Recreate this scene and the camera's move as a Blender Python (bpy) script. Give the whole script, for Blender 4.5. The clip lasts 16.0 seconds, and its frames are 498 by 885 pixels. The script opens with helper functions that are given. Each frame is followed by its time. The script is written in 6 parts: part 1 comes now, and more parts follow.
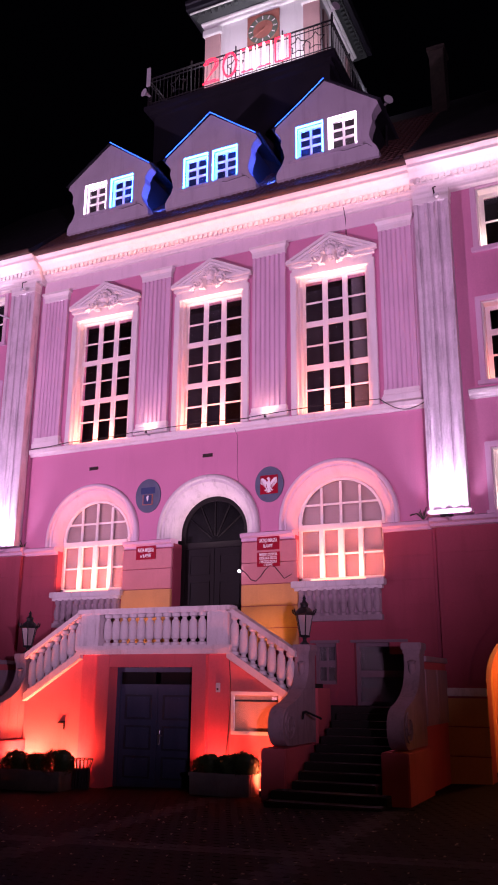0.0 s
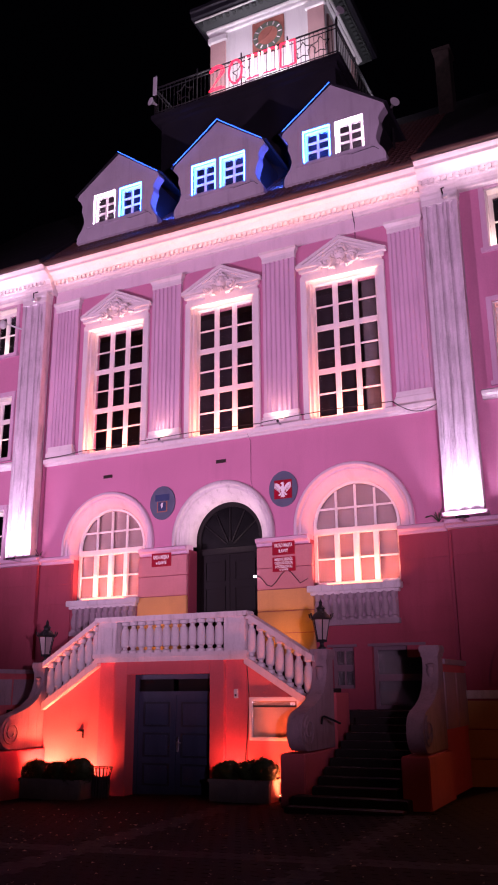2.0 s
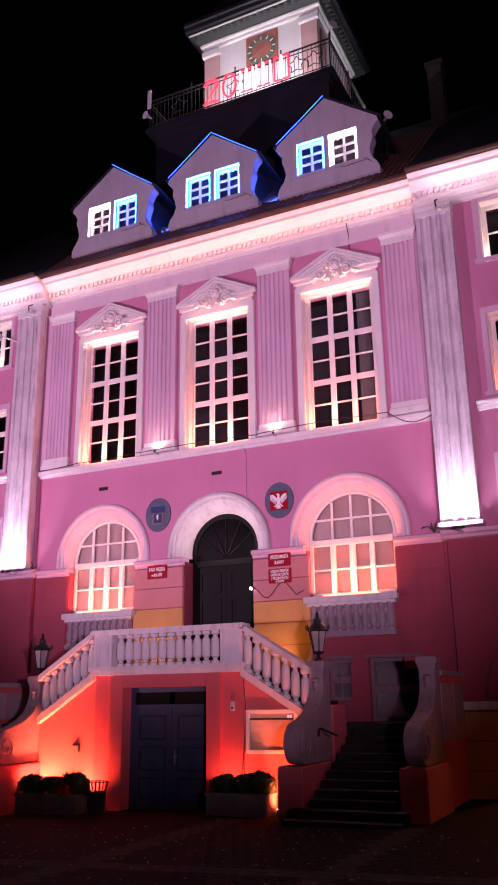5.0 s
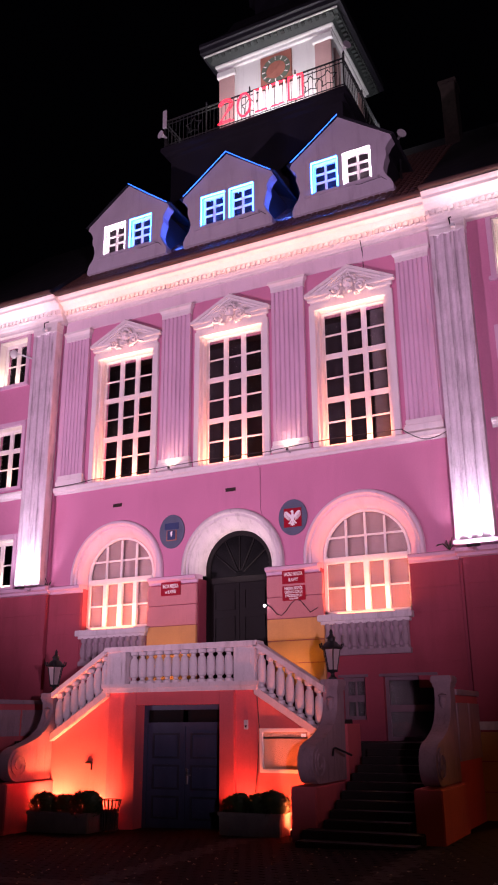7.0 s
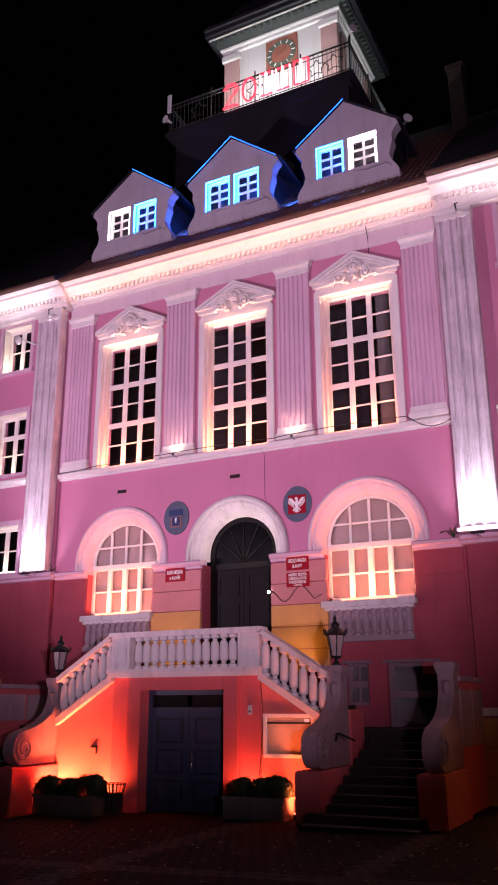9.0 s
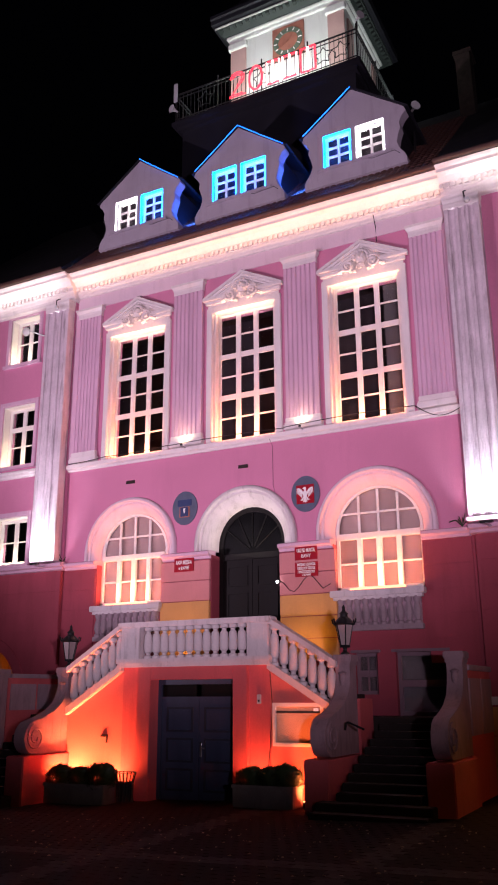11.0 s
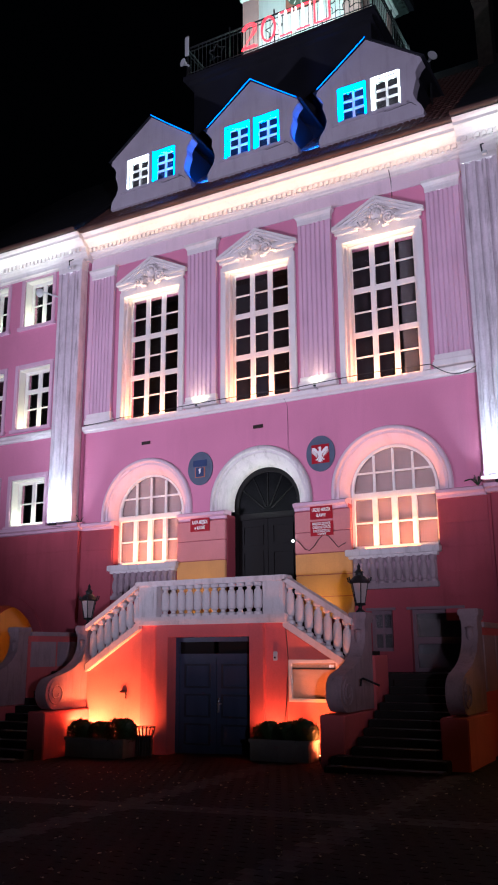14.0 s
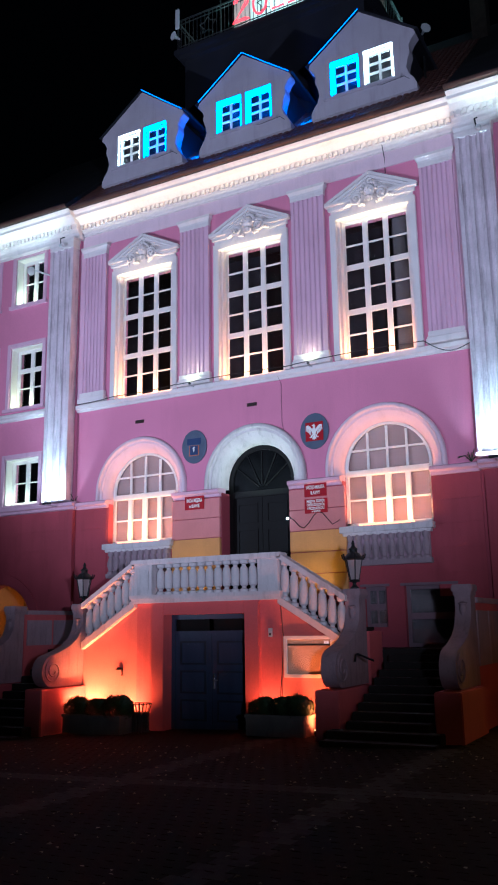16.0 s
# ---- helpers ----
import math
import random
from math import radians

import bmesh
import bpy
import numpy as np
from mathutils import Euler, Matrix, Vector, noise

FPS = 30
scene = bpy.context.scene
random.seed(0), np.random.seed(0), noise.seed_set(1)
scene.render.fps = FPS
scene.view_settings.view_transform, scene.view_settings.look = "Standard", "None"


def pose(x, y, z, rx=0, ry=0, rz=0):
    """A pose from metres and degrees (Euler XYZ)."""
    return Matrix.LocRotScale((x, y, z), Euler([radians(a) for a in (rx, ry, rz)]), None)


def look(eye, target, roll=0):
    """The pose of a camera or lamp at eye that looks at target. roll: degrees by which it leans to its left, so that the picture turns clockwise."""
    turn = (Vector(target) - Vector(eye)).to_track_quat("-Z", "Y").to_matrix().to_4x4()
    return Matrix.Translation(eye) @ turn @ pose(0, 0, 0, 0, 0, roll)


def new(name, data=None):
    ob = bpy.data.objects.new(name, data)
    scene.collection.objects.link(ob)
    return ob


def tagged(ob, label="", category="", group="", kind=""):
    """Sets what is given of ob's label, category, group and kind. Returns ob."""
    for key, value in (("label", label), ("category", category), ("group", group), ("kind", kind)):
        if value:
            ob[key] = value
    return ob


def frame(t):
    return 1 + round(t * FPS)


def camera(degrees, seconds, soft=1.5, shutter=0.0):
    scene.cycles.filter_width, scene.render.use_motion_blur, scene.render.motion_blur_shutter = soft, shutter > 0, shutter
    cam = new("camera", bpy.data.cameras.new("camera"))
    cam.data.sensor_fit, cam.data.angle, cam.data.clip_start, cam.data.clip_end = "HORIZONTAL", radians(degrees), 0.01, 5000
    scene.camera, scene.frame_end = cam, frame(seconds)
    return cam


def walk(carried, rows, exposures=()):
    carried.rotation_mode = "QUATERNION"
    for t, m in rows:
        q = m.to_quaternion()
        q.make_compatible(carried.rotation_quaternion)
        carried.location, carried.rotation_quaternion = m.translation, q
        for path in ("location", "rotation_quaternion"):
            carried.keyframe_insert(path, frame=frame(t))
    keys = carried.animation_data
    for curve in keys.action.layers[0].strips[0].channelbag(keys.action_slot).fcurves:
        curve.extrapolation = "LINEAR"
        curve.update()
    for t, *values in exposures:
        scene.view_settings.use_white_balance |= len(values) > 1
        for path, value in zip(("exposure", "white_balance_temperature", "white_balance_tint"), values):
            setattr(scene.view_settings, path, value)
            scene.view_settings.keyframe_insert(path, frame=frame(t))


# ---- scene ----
cam = camera(33.18, 16.0, soft=2.0)
walk(cam, [
    (0, pose(9.41, -18.0, 2.12, 105.96, -0.35, 24.66)),
    (0.5, pose(9.41, -18.0, 2.12, 108.85, -0.58, 26.43)),
    (1, pose(9.41, -18.0, 2.12, 109.99, -0.60, 26.00)),
    (1.5, pose(9.41, -18.0, 2.12, 106.48, 0.10, 25.78)),
    (2, pose(9.41, -18.0, 2.12, 106.32, 0.50, 25.84)),
    (2.5, pose(9.41, -18.0, 2.12, 106.24, 0.93, 26.00)),
    (3, pose(9.41, -18.0, 2.12, 106.06, 1.15, 25.96)),
    (3.5, pose(9.41, -18.0, 2.12, 105.79, 1.25, 25.87)),
    (4, pose(9.41, -18.0, 2.12, 105.88, 1.16, 25.66)),
    (6.3, pose(9.41, -18.0, 2.12, 108.49, 0.35, 25.72)),
    (6.5, pose(9.41, -18.0, 2.12, 108.37, 0.46, 26.14)),
    (7, pose(9.41, -18.0, 2.12, 108.26, 0.46, 26.50)),
    (7.5, pose(9.41, -18.0, 2.12, 108.13, 0.37, 26.74)),
    (8, pose(9.41, -18.0, 2.12, 107.74, 0.31, 26.82)),
    (8.5, pose(9.41, -18.0, 2.12, 107.41, 0.31, 26.80)),
    (9, pose(9.41, -18.0, 2.12, 107.35, 0.24, 26.75)),
    (11.5, pose(9.41, -18.0, 2.12, 106.39, 0.32, 27.99)),
    (12, pose(9.41, -18.0, 2.12, 105.96, 0.01, 30.48)),
    (12.5, pose(9.41, -18.0, 2.12, 104.87, 0.04, 32.69)),
    (13, pose(9.41, -18.0, 2.12, 103.61, 0.73, 31.59)),
    (13.5, pose(9.41, -18.0, 2.12, 104.56, 0.71, 28.82)),
    (14, pose(9.41, -18.0, 2.12, 103.95, 0.41, 28.44)),
    (14.5, pose(9.41, -18.0, 2.12, 103.36, 0.33, 28.10)),
    (15, pose(9.41, -18.0, 2.12, 102.83, 0.37, 27.97)),
    (15.5, pose(9.41, -18.0, 2.12, 102.56, 0.55, 27.89)),
    (16, pose(9.41, -18.0, 2.12, 102.44, 0.86, 28.12))], exposures=[
    (0, -0.10, 6300, 64), (4, -0.08, 6500, 56), (7, -0.06, 6550, 42), (9, -0.02, 6450, 28),
    (12.5, 0.06, 6000, 2), (14, 0.0, 5150, -14), (16, -0.08, 4400, -28)])

# ---------------------------------------------------------------- light
world = bpy.data.worlds.new("night")
scene.world = world
world.use_nodes = True
world.node_tree.nodes["Background"].inputs[0].default_value = (0.010, 0.010, 0.018, 1)
world.node_tree.nodes["Background"].inputs[1].default_value = 0.025

LED = (1.0, 0.28, 0.10)        # the colour-changing strips
LED_SOFT = (1.0, 0.54, 0.27)
RED = (1.0, 0.18, 0.05)      # floods at the foot of the perron
COOL = (0.93, 0.95, 1.0)
BLUE = (0.02, 0.16, 1.0)


def area(name, eye, target, power, colour, sx, sy):
    d = bpy.data.lights.new(name, "AREA")
    d.shape, d.size, d.size_y, d.energy, d.color = "RECTANGLE", sx, sy, power, colour
    ob = new(name, d)
    ob.matrix_world = look(eye, target)
    return ob


def spot(name, eye, target, power, colour, degrees, blend=0.6, radius=0.08):
    d = bpy.data.lights.new(name, "SPOT")
    d.energy, d.color, d.spot_size, d.spot_blend, d.shadow_soft_size = power, colour, radians(degrees), blend, radius
    ob = new(name, d)
    ob.matrix_world = look(eye, target)
    return ob


# floodlights on the square, either side, aimed up at the front
spot("flood_square_west", (-9.5, -17.0, 2.2), (-1.4, 0, 11.9), 9000, (1.0, 0.74, 0.92), 60, 0.85, 0.15)
spot("flood_square_east", (12.5, -19.0, 2.6), (-1.5, 0, 11.4), 8300, (1.0, 0.74, 0.92), 59, 0.85, 0.15)
# white floods at the foot of the giant pilasters
for px in (-6.07, 5.97, -10.68):
    area("flood_pilaster", (px, -0.56, 5.50), (px, -0.39, 5.86), 24, COOL, 0.80, 0.10).data.spread = radians(75)
    area("flood_pilaster_high", (px, -0.58, 5.50), (px, -0.42, 7.3), 10, COOL, 0.74, 0.10).data.spread = radians(34)
# strip under the main cornice
area("strip_cornice", (0, -0.50, 13.57), (0, -0.34, 13.9), 27, LED_SOFT, 10.9, 0.08)
area("strip_cornice_east", (8.6, -0.72, 13.57), (8.6, -0.55, 13.9), 13, (1.0, 0.84, 0.72), 5.4, 0.08)
area("strip_cornice_west", (-8.6, -0.72, 13.57), (-8.6, -0.55, 13.9), 13, (1.0, 0.84, 0.72), 5.4, 0.08)
# strips on the sills of the tall windows
for cx in (-3.36, 0, 3.36):
    area("strip_window", (cx, -0.02, 8.36), (cx, -0.05, 12.0), 62, LED, 1.55, 0.10)
    area("strip_lintel", (cx, -0.10, 11.80), (cx, -0.16, 12.6), 12, LED_SOFT, 1.6, 0.06)
# strips in the arched windows
for cx in (-3.4, 3.4):
    area("strip_arch", (cx, -0.08, 4.40), (cx, 0.06, 6.6), 82, LED, 1.3, 0.08)
# small lamps at the feet of the pilasters between the windows
for cx in (-1.68, 1.68):
    spot("lamp_pilaster", (cx, -0.36, 8.38), (cx, -0.12, 8.85), 20, (1.0, 0.78, 0.42), 130, 0.9, 0.04)
# perron floods on the ground
spot("flood_perron_west", (-2.98, -2.72, 0.26), (-3.12, -2.50, 1.6), 680, RED, 160, 0.9, 0.08)
spot("flood_perron_west_inner", (-1.95, -2.78, 0.14), (-2.0, -2.42, 1.5), 640, RED, 140, 0.9, 0.08)
spot("flood_perron_east", (2.93, -3.02, 0.25), (2.60, -2.38, 0.95), 280, RED, 130, 0.9, 0.06)
spot("flood_perron_east_inner", (1.62, -2.72, 0.22), (1.6, -2.40, 1.6), 230, RED, 120, 0.9, 0.06)
# warm lamps on the landing, either side of the entrance
for cx in (-1.7, 1.7):
    spot("lamp_entrance", (cx, -0.75, 3.0), (cx, 0, 3.6), 26, (1.0, 0.50, 0.08), 120, 0.9, 0.08)
area("lamp_door_arch", (0, -0.10, 5.3), (0, -0.12, 6.8), 16, (1.0, 0.88, 0.72), 1.0, 0.1)
# tower floods on the gallery
area("flood_tower", (0, 1.75, 20.1), (0, 3.2, 22.6), 200, (0.90, 1.0, 0.94), 3.6, 0.2)
area("flood_tower_east", (2.95, 5.0, 20.1), (2.05, 5.0, 22.4), 70, (0.90, 1.0, 0.97), 0.2, 3.0)
# lamps in the two passages
for px in (-8.2, 6.95):
    d = bpy.data.lights.new("lamp_passage", "POINT")
    d.energy, d.color, d.shadow_soft_size = (20 if px < 0 else 95), (1.0, 0.36, 0.05), 0.12
    new("lamp_passage", d).location = (px, 1.5, 2.62)

# sodium street light on the east side of the square
spot("street_light_east", (17.0, -9.0, 6.5), (5.5, -2.5, 1.0), 270, (1.0, 0.42, 0.12), 70, 0.9, 0.2)

# ---------------------------------------------------------------- materials


def material(name, colour, rough=0.7, metal=0.0, vary=0.15, scale=3.0, fine=40.0, bump=0.15, stain=0.0, streak=False,
             emit=None, power=0.0, random_tint=0.0, spec=0.4):
    m = bpy.data.materials.new(name)
    m.use_nodes = True
    nt = m.node_tree
    b = nt.nodes["Principled BSDF"]
    b.inputs["Roughness"].default_value = rough
    b.inputs["Metallic"].default_value = metal
    b.inputs["Specular IOR Level"].default_value = spec
    if emit:
        b.inputs["Base Color"].default_value = (*colour, 1)
        b.inputs["Emission Color"].default_value = (*emit, 1)
        b.inputs["Emission Strength"].default_value = power
        return m
    co = nt.nodes.new("ShaderNodeTexCoord")
    mp = nt.nodes.new("ShaderNodeMapping")
    nt.links.new(co.outputs["Object"], mp.inputs[0])
    if streak:
        mp.inputs["Scale"].default_value = (1, 1, 0.14)
    big = nt.nodes.new("ShaderNodeTexNoise")
    big.inputs["Scale"].default_value, big.inputs["Detail"].default_value = scale, 6
    nt.links.new(mp.outputs[0], big.inputs["Vector"])
    small = nt.nodes.new("ShaderNodeTexNoise")
    small.inputs["Scale"].default_value, small.inputs["Detail"].default_value = fine, 4
    nt.links.new(co.outputs["Object"], small.inputs["Vector"])
    ramp = nt.nodes.new("ShaderNodeValToRGB")
    lo = [max(0, c * (1 - vary)) for c in colour]
    hi = [min(1, c * (1 + vary)) for c in colour]
    ramp.color_ramp.elements[0].color, ramp.color_ramp.elements[1].color = (*lo, 1), (*hi, 1)
    ramp.color_ramp.elements[0].position, ramp.color_ramp.elements[1].position = 0.3, 0.7
    nt.links.new(big.outputs["Fac"], ramp.inputs[0])
    last = ramp.outputs[0]
    mix = nt.nodes.new("ShaderNodeMix")
    mix.data_type, mix.blend_type = "RGBA", "MULTIPLY"
    mix.inputs[0].default_value = min(1.0, 0.12 + 0.8 * vary)
    nt.links.new(last, mix.inputs[6])
    nt.links.new(small.outputs["Fac"], mix.inputs[7])
    gain = nt.nodes.new("ShaderNodeMix")
    gain.data_type, gain.blend_type = "RGBA", "MULTIPLY"
    gain.inputs[0].default_value = 1.0
    gain.inputs[7].default_value = (1.08, 1.08, 1.08, 1)
    nt.links.new(mix.outputs[2], gain.inputs[6])
    last = gain.outputs[2]
    if stain:
        st = nt.nodes.new("ShaderNodeTexNoise")
        st.inputs["Scale"].default_value, st.inputs["Detail"].default_value, st.inputs["Roughness"].default_value = scale * 1.7, 8, 0.65
        m2 = nt.nodes.new("ShaderNodeMapping")
        m2.inputs["Scale"].default_value = (2.2, 2.2, 0.3)
        m2.inputs["Location"].default_value = (3.1, 1.7, 5.2)
        nt.links.new(co.outputs["Object"], m2.inputs[0])
        nt.links.new(m2.outputs[0], st.inputs["Vector"])
        r2 = nt.nodes.new("ShaderNodeValToRGB")
        r2.color_ramp.elements[0].position, r2.color_ramp.elements[1].position = 0.52, 0.72
        r2.color_ramp.elements[0].color, r2.color_ramp.elements[1].color = (0, 0, 0, 1), (stain, stain, stain, 1)
        nt.links.new(st.outputs["Fac"], r2.inputs[0])
        dm = nt.nodes.new("ShaderNodeMix")
        dm.data_type = "RGBA"
        nt.links.new(r2.outputs[0], dm.inputs[0])
        nt.links.new(last, dm.inputs[6])
        dm.inputs[7].default_value = (colour[0] * 0.35, colour[1] * 0.33, colour[2] * 0.32, 1)
        last = dm.outputs[2]
    if random_tint:
        oi = nt.nodes.new("ShaderNodeObjectInfo")
        mr = nt.nodes.new("ShaderNodeMapRange")
        mr.inputs["To Min"].default_value, mr.inputs["To Max"].default_value = 1 - random_tint, 1 + random_tint
        nt.links.new(oi.outputs["Random"], mr.inputs["Value"])
        tm = nt.nodes.new("ShaderNodeVectorMath")
        tm.operation = "SCALE"
        nt.links.new(last, tm.inputs[0])
        nt.links.new(mr.outputs[0], tm.inputs["Scale"])
        last = tm.outputs[0]
    nt.links.new(last, b.inputs["Base Color"])
    rr = nt.nodes.new("ShaderNodeMapRange")
    rr.inputs["To Min"].default_value, rr.inputs["To Max"].default_value = max(0.03, rough - 0.12), min(1, rough + 0.12)
    nt.links.new(big.outputs["Fac"], rr.inputs["Value"])
    nt.links.new(rr.outputs[0], b.inputs["Roughness"])
    if bump:
        bp = nt.nodes.new("ShaderNodeBump")
        bp.inputs["Strength"].default_value, bp.inputs["Distance"].default_value = bump, 0.01
        nt.links.new(small.outputs["Fac"], bp.inputs["Height"])
        nt.links.new(bp.outputs[0], b.inputs["Normal"])
    return m


PINK = material("pink_plaster", (0.62, 0.23, 0.368), 0.85, vary=0.07, scale=0.5, fine=35, bump=0.2, stain=0.12)
MAROON = material("dark_red_plaster", (0.36, 0.064, 0.094), 0.85, vary=0.12, scale=0.7, fine=35, bump=0.25, stain=0.3)
ROSE = material("rose_plaster", (0.56, 0.115, 0.13), 0.85, vary=0.1, scale=1.0, fine=30, bump=0.25, stain=0.2)
SALMON = material("salmon_plaster", (0.60, 0.155, 0.145), 0.85, vary=0.12, scale=0.9, fine=30, bump=0.25, stain=0.25)
LILAC = material("pale_lilac_plaster", (0.66, 0.43, 0.56), 0.8, vary=0.06, scale=0.8, fine=40, bump=0.15, stain=0.25)
WHITE = material("white_stucco", (0.76, 0.70, 0.70), 0.75, vary=0.05, scale=1.2, fine=45, bump=0.12, stain=0.2)
STONE = material("worn_white_stone", (0.66, 0.60, 0.62), 0.8, vary=0.1, scale=2.0, fine=30, bump=0.3, stain=0.45)
# stained pale stone in a darker copy, shade of sills and parapets in the colour
DIMSTONE = material("shade_dimmed_stained_stone", (0.34, 0.26, 0.30), 0.85, vary=0.12, scale=2.0, fine=30, bump=0.3, stain=0.4)
# weathered volute stone, darkened further since the floods should miss it
VOLSTONE = material("dimmed_weathered_mauve_stone", (0.31, 0.215, 0.245), 0.85, vary=0.14, scale=2.5, fine=30, bump=0.35, stain=0.5)
WEATHERED = material("weathered_grey_stucco", (0.64, 0.54, 0.60), 0.85, vary=0.14, scale=1.8, fine=22, bump=0.4, stain=0.8)
GREYSTUCCO = material("grey_lilac_dormer_stucco", (0.40, 0.36, 0.42), 0.85, vary=0.08, scale=1.2, fine=40, bump=0.2, stain=0.3)
PAINT = material("white_window_paint", (0.80, 0.77, 0.74), 0.45, vary=0.04, scale=3, fine=60, bump=0.05)
BLIND = material("cream_blind_fabric", (0.22, 0.14, 0.13), 0.9, vary=0.05, scale=1.5, fine=120, bump=0.05)
ROSEBLOCK = material("rose_plaster_block", (0.60, 0.24, 0.25), 0.85, vary=0.08, scale=1.3, fine=30, bump=0.2, stain=0.15, random_tint=0.06)
OCHRE = material("ochre_plaster_block", (0.60, 0.31, 0.115), 0.85, vary=0.09, scale=1.3, fine=30, bump=0.2, stain=0.15, random_tint=0.06)
TILE = material("clay_roof_tile", (0.10, 0.038, 0.03), 0.7, vary=0.25, scale=4, fine=30, bump=0.3)
SHEET = material("dark_roof_metal", (0.012, 0.012, 0.018), 0.6, vary=0.2, scale=2, fine=20, bump=0.1)
GUTTER = material("copper_brown_gutter", (0.075, 0.04, 0.034), 0.45, metal=0.5, vary=0.2, scale=3, fine=30, bump=0.1)
IRON = material("black_wrought_iron", (0.018, 0.018, 0.02), 0.5, metal=0.3, vary=0.3, scale=8, fine=60, bump=0.1)
# pale basement frames with the perron's shadow put into the colour
SHADEDPAINT = material("shaded_mauve_paint", (0.20, 0.13, 0.16), 0.6, vary=0.1, scale=3, fine=40, bump=0.05)
DOORDARK = material("dark_slate_moulding", (0.030, 0.034, 0.050), 0.45, vary=0.2, scale=3, fine=25, bump=0.1)
DOORWOOD = material("slate_blue_door_wood", (0.045, 0.056, 0.100), 0.42, vary=0.2, scale=3, fine=25, bump=0.15, streak=True)
DARKWOOD = material("near_black_door_wood", (0.006, 0.005, 0.005), 0.6, spec=0.2, vary=0.3, scale=3, fine=25, bump=0.15, streak=True)
SMOKEGLASS = material("smoked_fanlight_glass", (0.005, 0.005, 0.006), 0.22, spec=0.3, vary=0.2, scale=3, fine=20, bump=0.0)
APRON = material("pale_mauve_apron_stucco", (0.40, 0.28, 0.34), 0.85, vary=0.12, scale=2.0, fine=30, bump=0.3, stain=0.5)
# backing added behind dormer panes, the LEDs' blue glow put into its colour
BLUEBACK = material("blue_glow_backing", (0.012, 0.04, 0.12), 0.9, vary=0.12, scale=3, fine=30, bump=0.1)
PALESTUCCO = material("pale_mauve_stucco", (0.73, 0.57, 0.65), 0.8, vary=0.06, scale=0.8, fine=40, bump=0.15, stain=0.25)
STEEL = material("worn_steel", (0.5, 0.5, 0.52), 0.3, metal=0.9, vary=0.1, bump=0.05)
# steps and paving: the unlit square's darkness is put into these colours
GRANITE = material("night_dark_granite_step", (0.020, 0.015, 0.013), 0.75, vary=0.3, scale=3, fine=50, bump=0.4, random_tint=0.15)
COBBLE = material("night_dark_granite_cobble", (0.0150, 0.0120, 0.0090), 0.9, spec=0.05, vary=0.3, scale=5, fine=60, bump=0.4, random_tint=0.12)
PALESETT = material("night_dimmed_pale_sett", (0.046, 0.040, 0.033), 0.9, spec=0.05, vary=0.25, scale=5, fine=60, bump=0.5, random_tint=0.25)
MORTAR = material("night_dark_sand", (0.0150, 0.0120, 0.0090), 0.95, spec=0.05, vary=0.4, scale=1.5, fine=50, bump=0.6)
CONCRETE = material("grey_concrete", (0.16, 0.145, 0.13), 0.9, vary=0.2, scale=2.5, fine=40, bump=0.4, stain=0.3)
SOIL = material("black_soil", (0.03, 0.022, 0.016), 1.0, vary=0.4, scale=8, fine=60, bump=0.6)
LEAF = material("dark_green_leaf", (0.035, 0.06, 0.02), 0.55, vary=0.4, scale=6, fine=40, bump=0.1)
FLOWER = material("orange_petal", (0.75, 0.28, 0.05), 0.6, vary=0.3, scale=10, fine=40, bump=0.0)
FALLEN = material("dry_fallen_leaf", (0.30, 0.22, 0.13), 0.8, vary=0.3, scale=8, fine=40, bump=0.0)
GRASS = material("dull_grass", (0.035, 0.05, 0.018), 0.9, vary=0.4, scale=3, fine=60, bump=0.6)
ENAMEL = material("deep_red_enamel", (0.34, 0.006, 0.02), 0.5, spec=0.15, vary=0.08, scale=4, fine=40, bump=0.02)
LETTER = material("white_enamel_letters", (0.88, 0.86, 0.84), 0.4, vary=0.03, bump=0.0)
SHIELDGREY = material("blue_grey_enamel", (0.10, 0.12, 0.18), 0.4, vary=0.12, scale=4, fine=40, bump=0.05)
CRESTBLUE = material("blue_enamel", (0.03, 0.05, 0.14), 0.4, vary=0.1, bump=0.02)
CORK = material("brown_notice_paper", (0.36, 0.22, 0.14), 0.85, vary=0.12, scale=3, fine=60, bump=0.1)
CABLE = material("black_cable_rubber", (0.02, 0.018, 0.02), 0.6, vary=0.2, bump=0.0)
GREYPLASTIC = material("pale_grey_plastic", (0.55, 0.55, 0.57), 0.45, vary=0.05, bump=0.02)
# darkness of the unlit rooms is put into this near-black wall colour
ROOMDARK = material("shade_dark_room_wall", (0.016, 0.013, 0.019), 0.9, vary=0.2, scale=1, fine=10, bump=0.0)
CURTAIN = material("grey_net_curtain", (0.07, 0.062, 0.066), 0.9, vary=0.12, scale=3, fine=30, bump=0.1)
CLOCKRED = material("faded_brick_red_paint", (0.42, 0.16, 0.11), 0.8, vary=0.2, scale=3, fine=30, bump=0.1)
CLOCKGREEN = material("dull_green_paint", (0.13, 0.17, 0.12), 0.8, vary=0.2, scale=4, fine=30, bump=0.1)
ROSETOWER = material("faded_rose_plaster", (0.55, 0.36, 0.33), 0.85, vary=0.1, scale=1, fine=30, bump=0.15)
TOWERWHITE = material("white_tower_plaster", (0.72, 0.74, 0.70), 0.85, vary=0.06, scale=0.8, fine=30, bump=0.15, stain=0.2)
COPPERGREEN = material("green_grey_soffit_paint", (0.045, 0.06, 0.052), 0.7, vary=0.15, scale=1.5, fine=20, bump=0.1)
GREYHOUSE = material("grey_house_plaster", (0.30, 0.27, 0.29), 0.9, vary=0.12, scale=0.8, fine=30, bump=0.2)
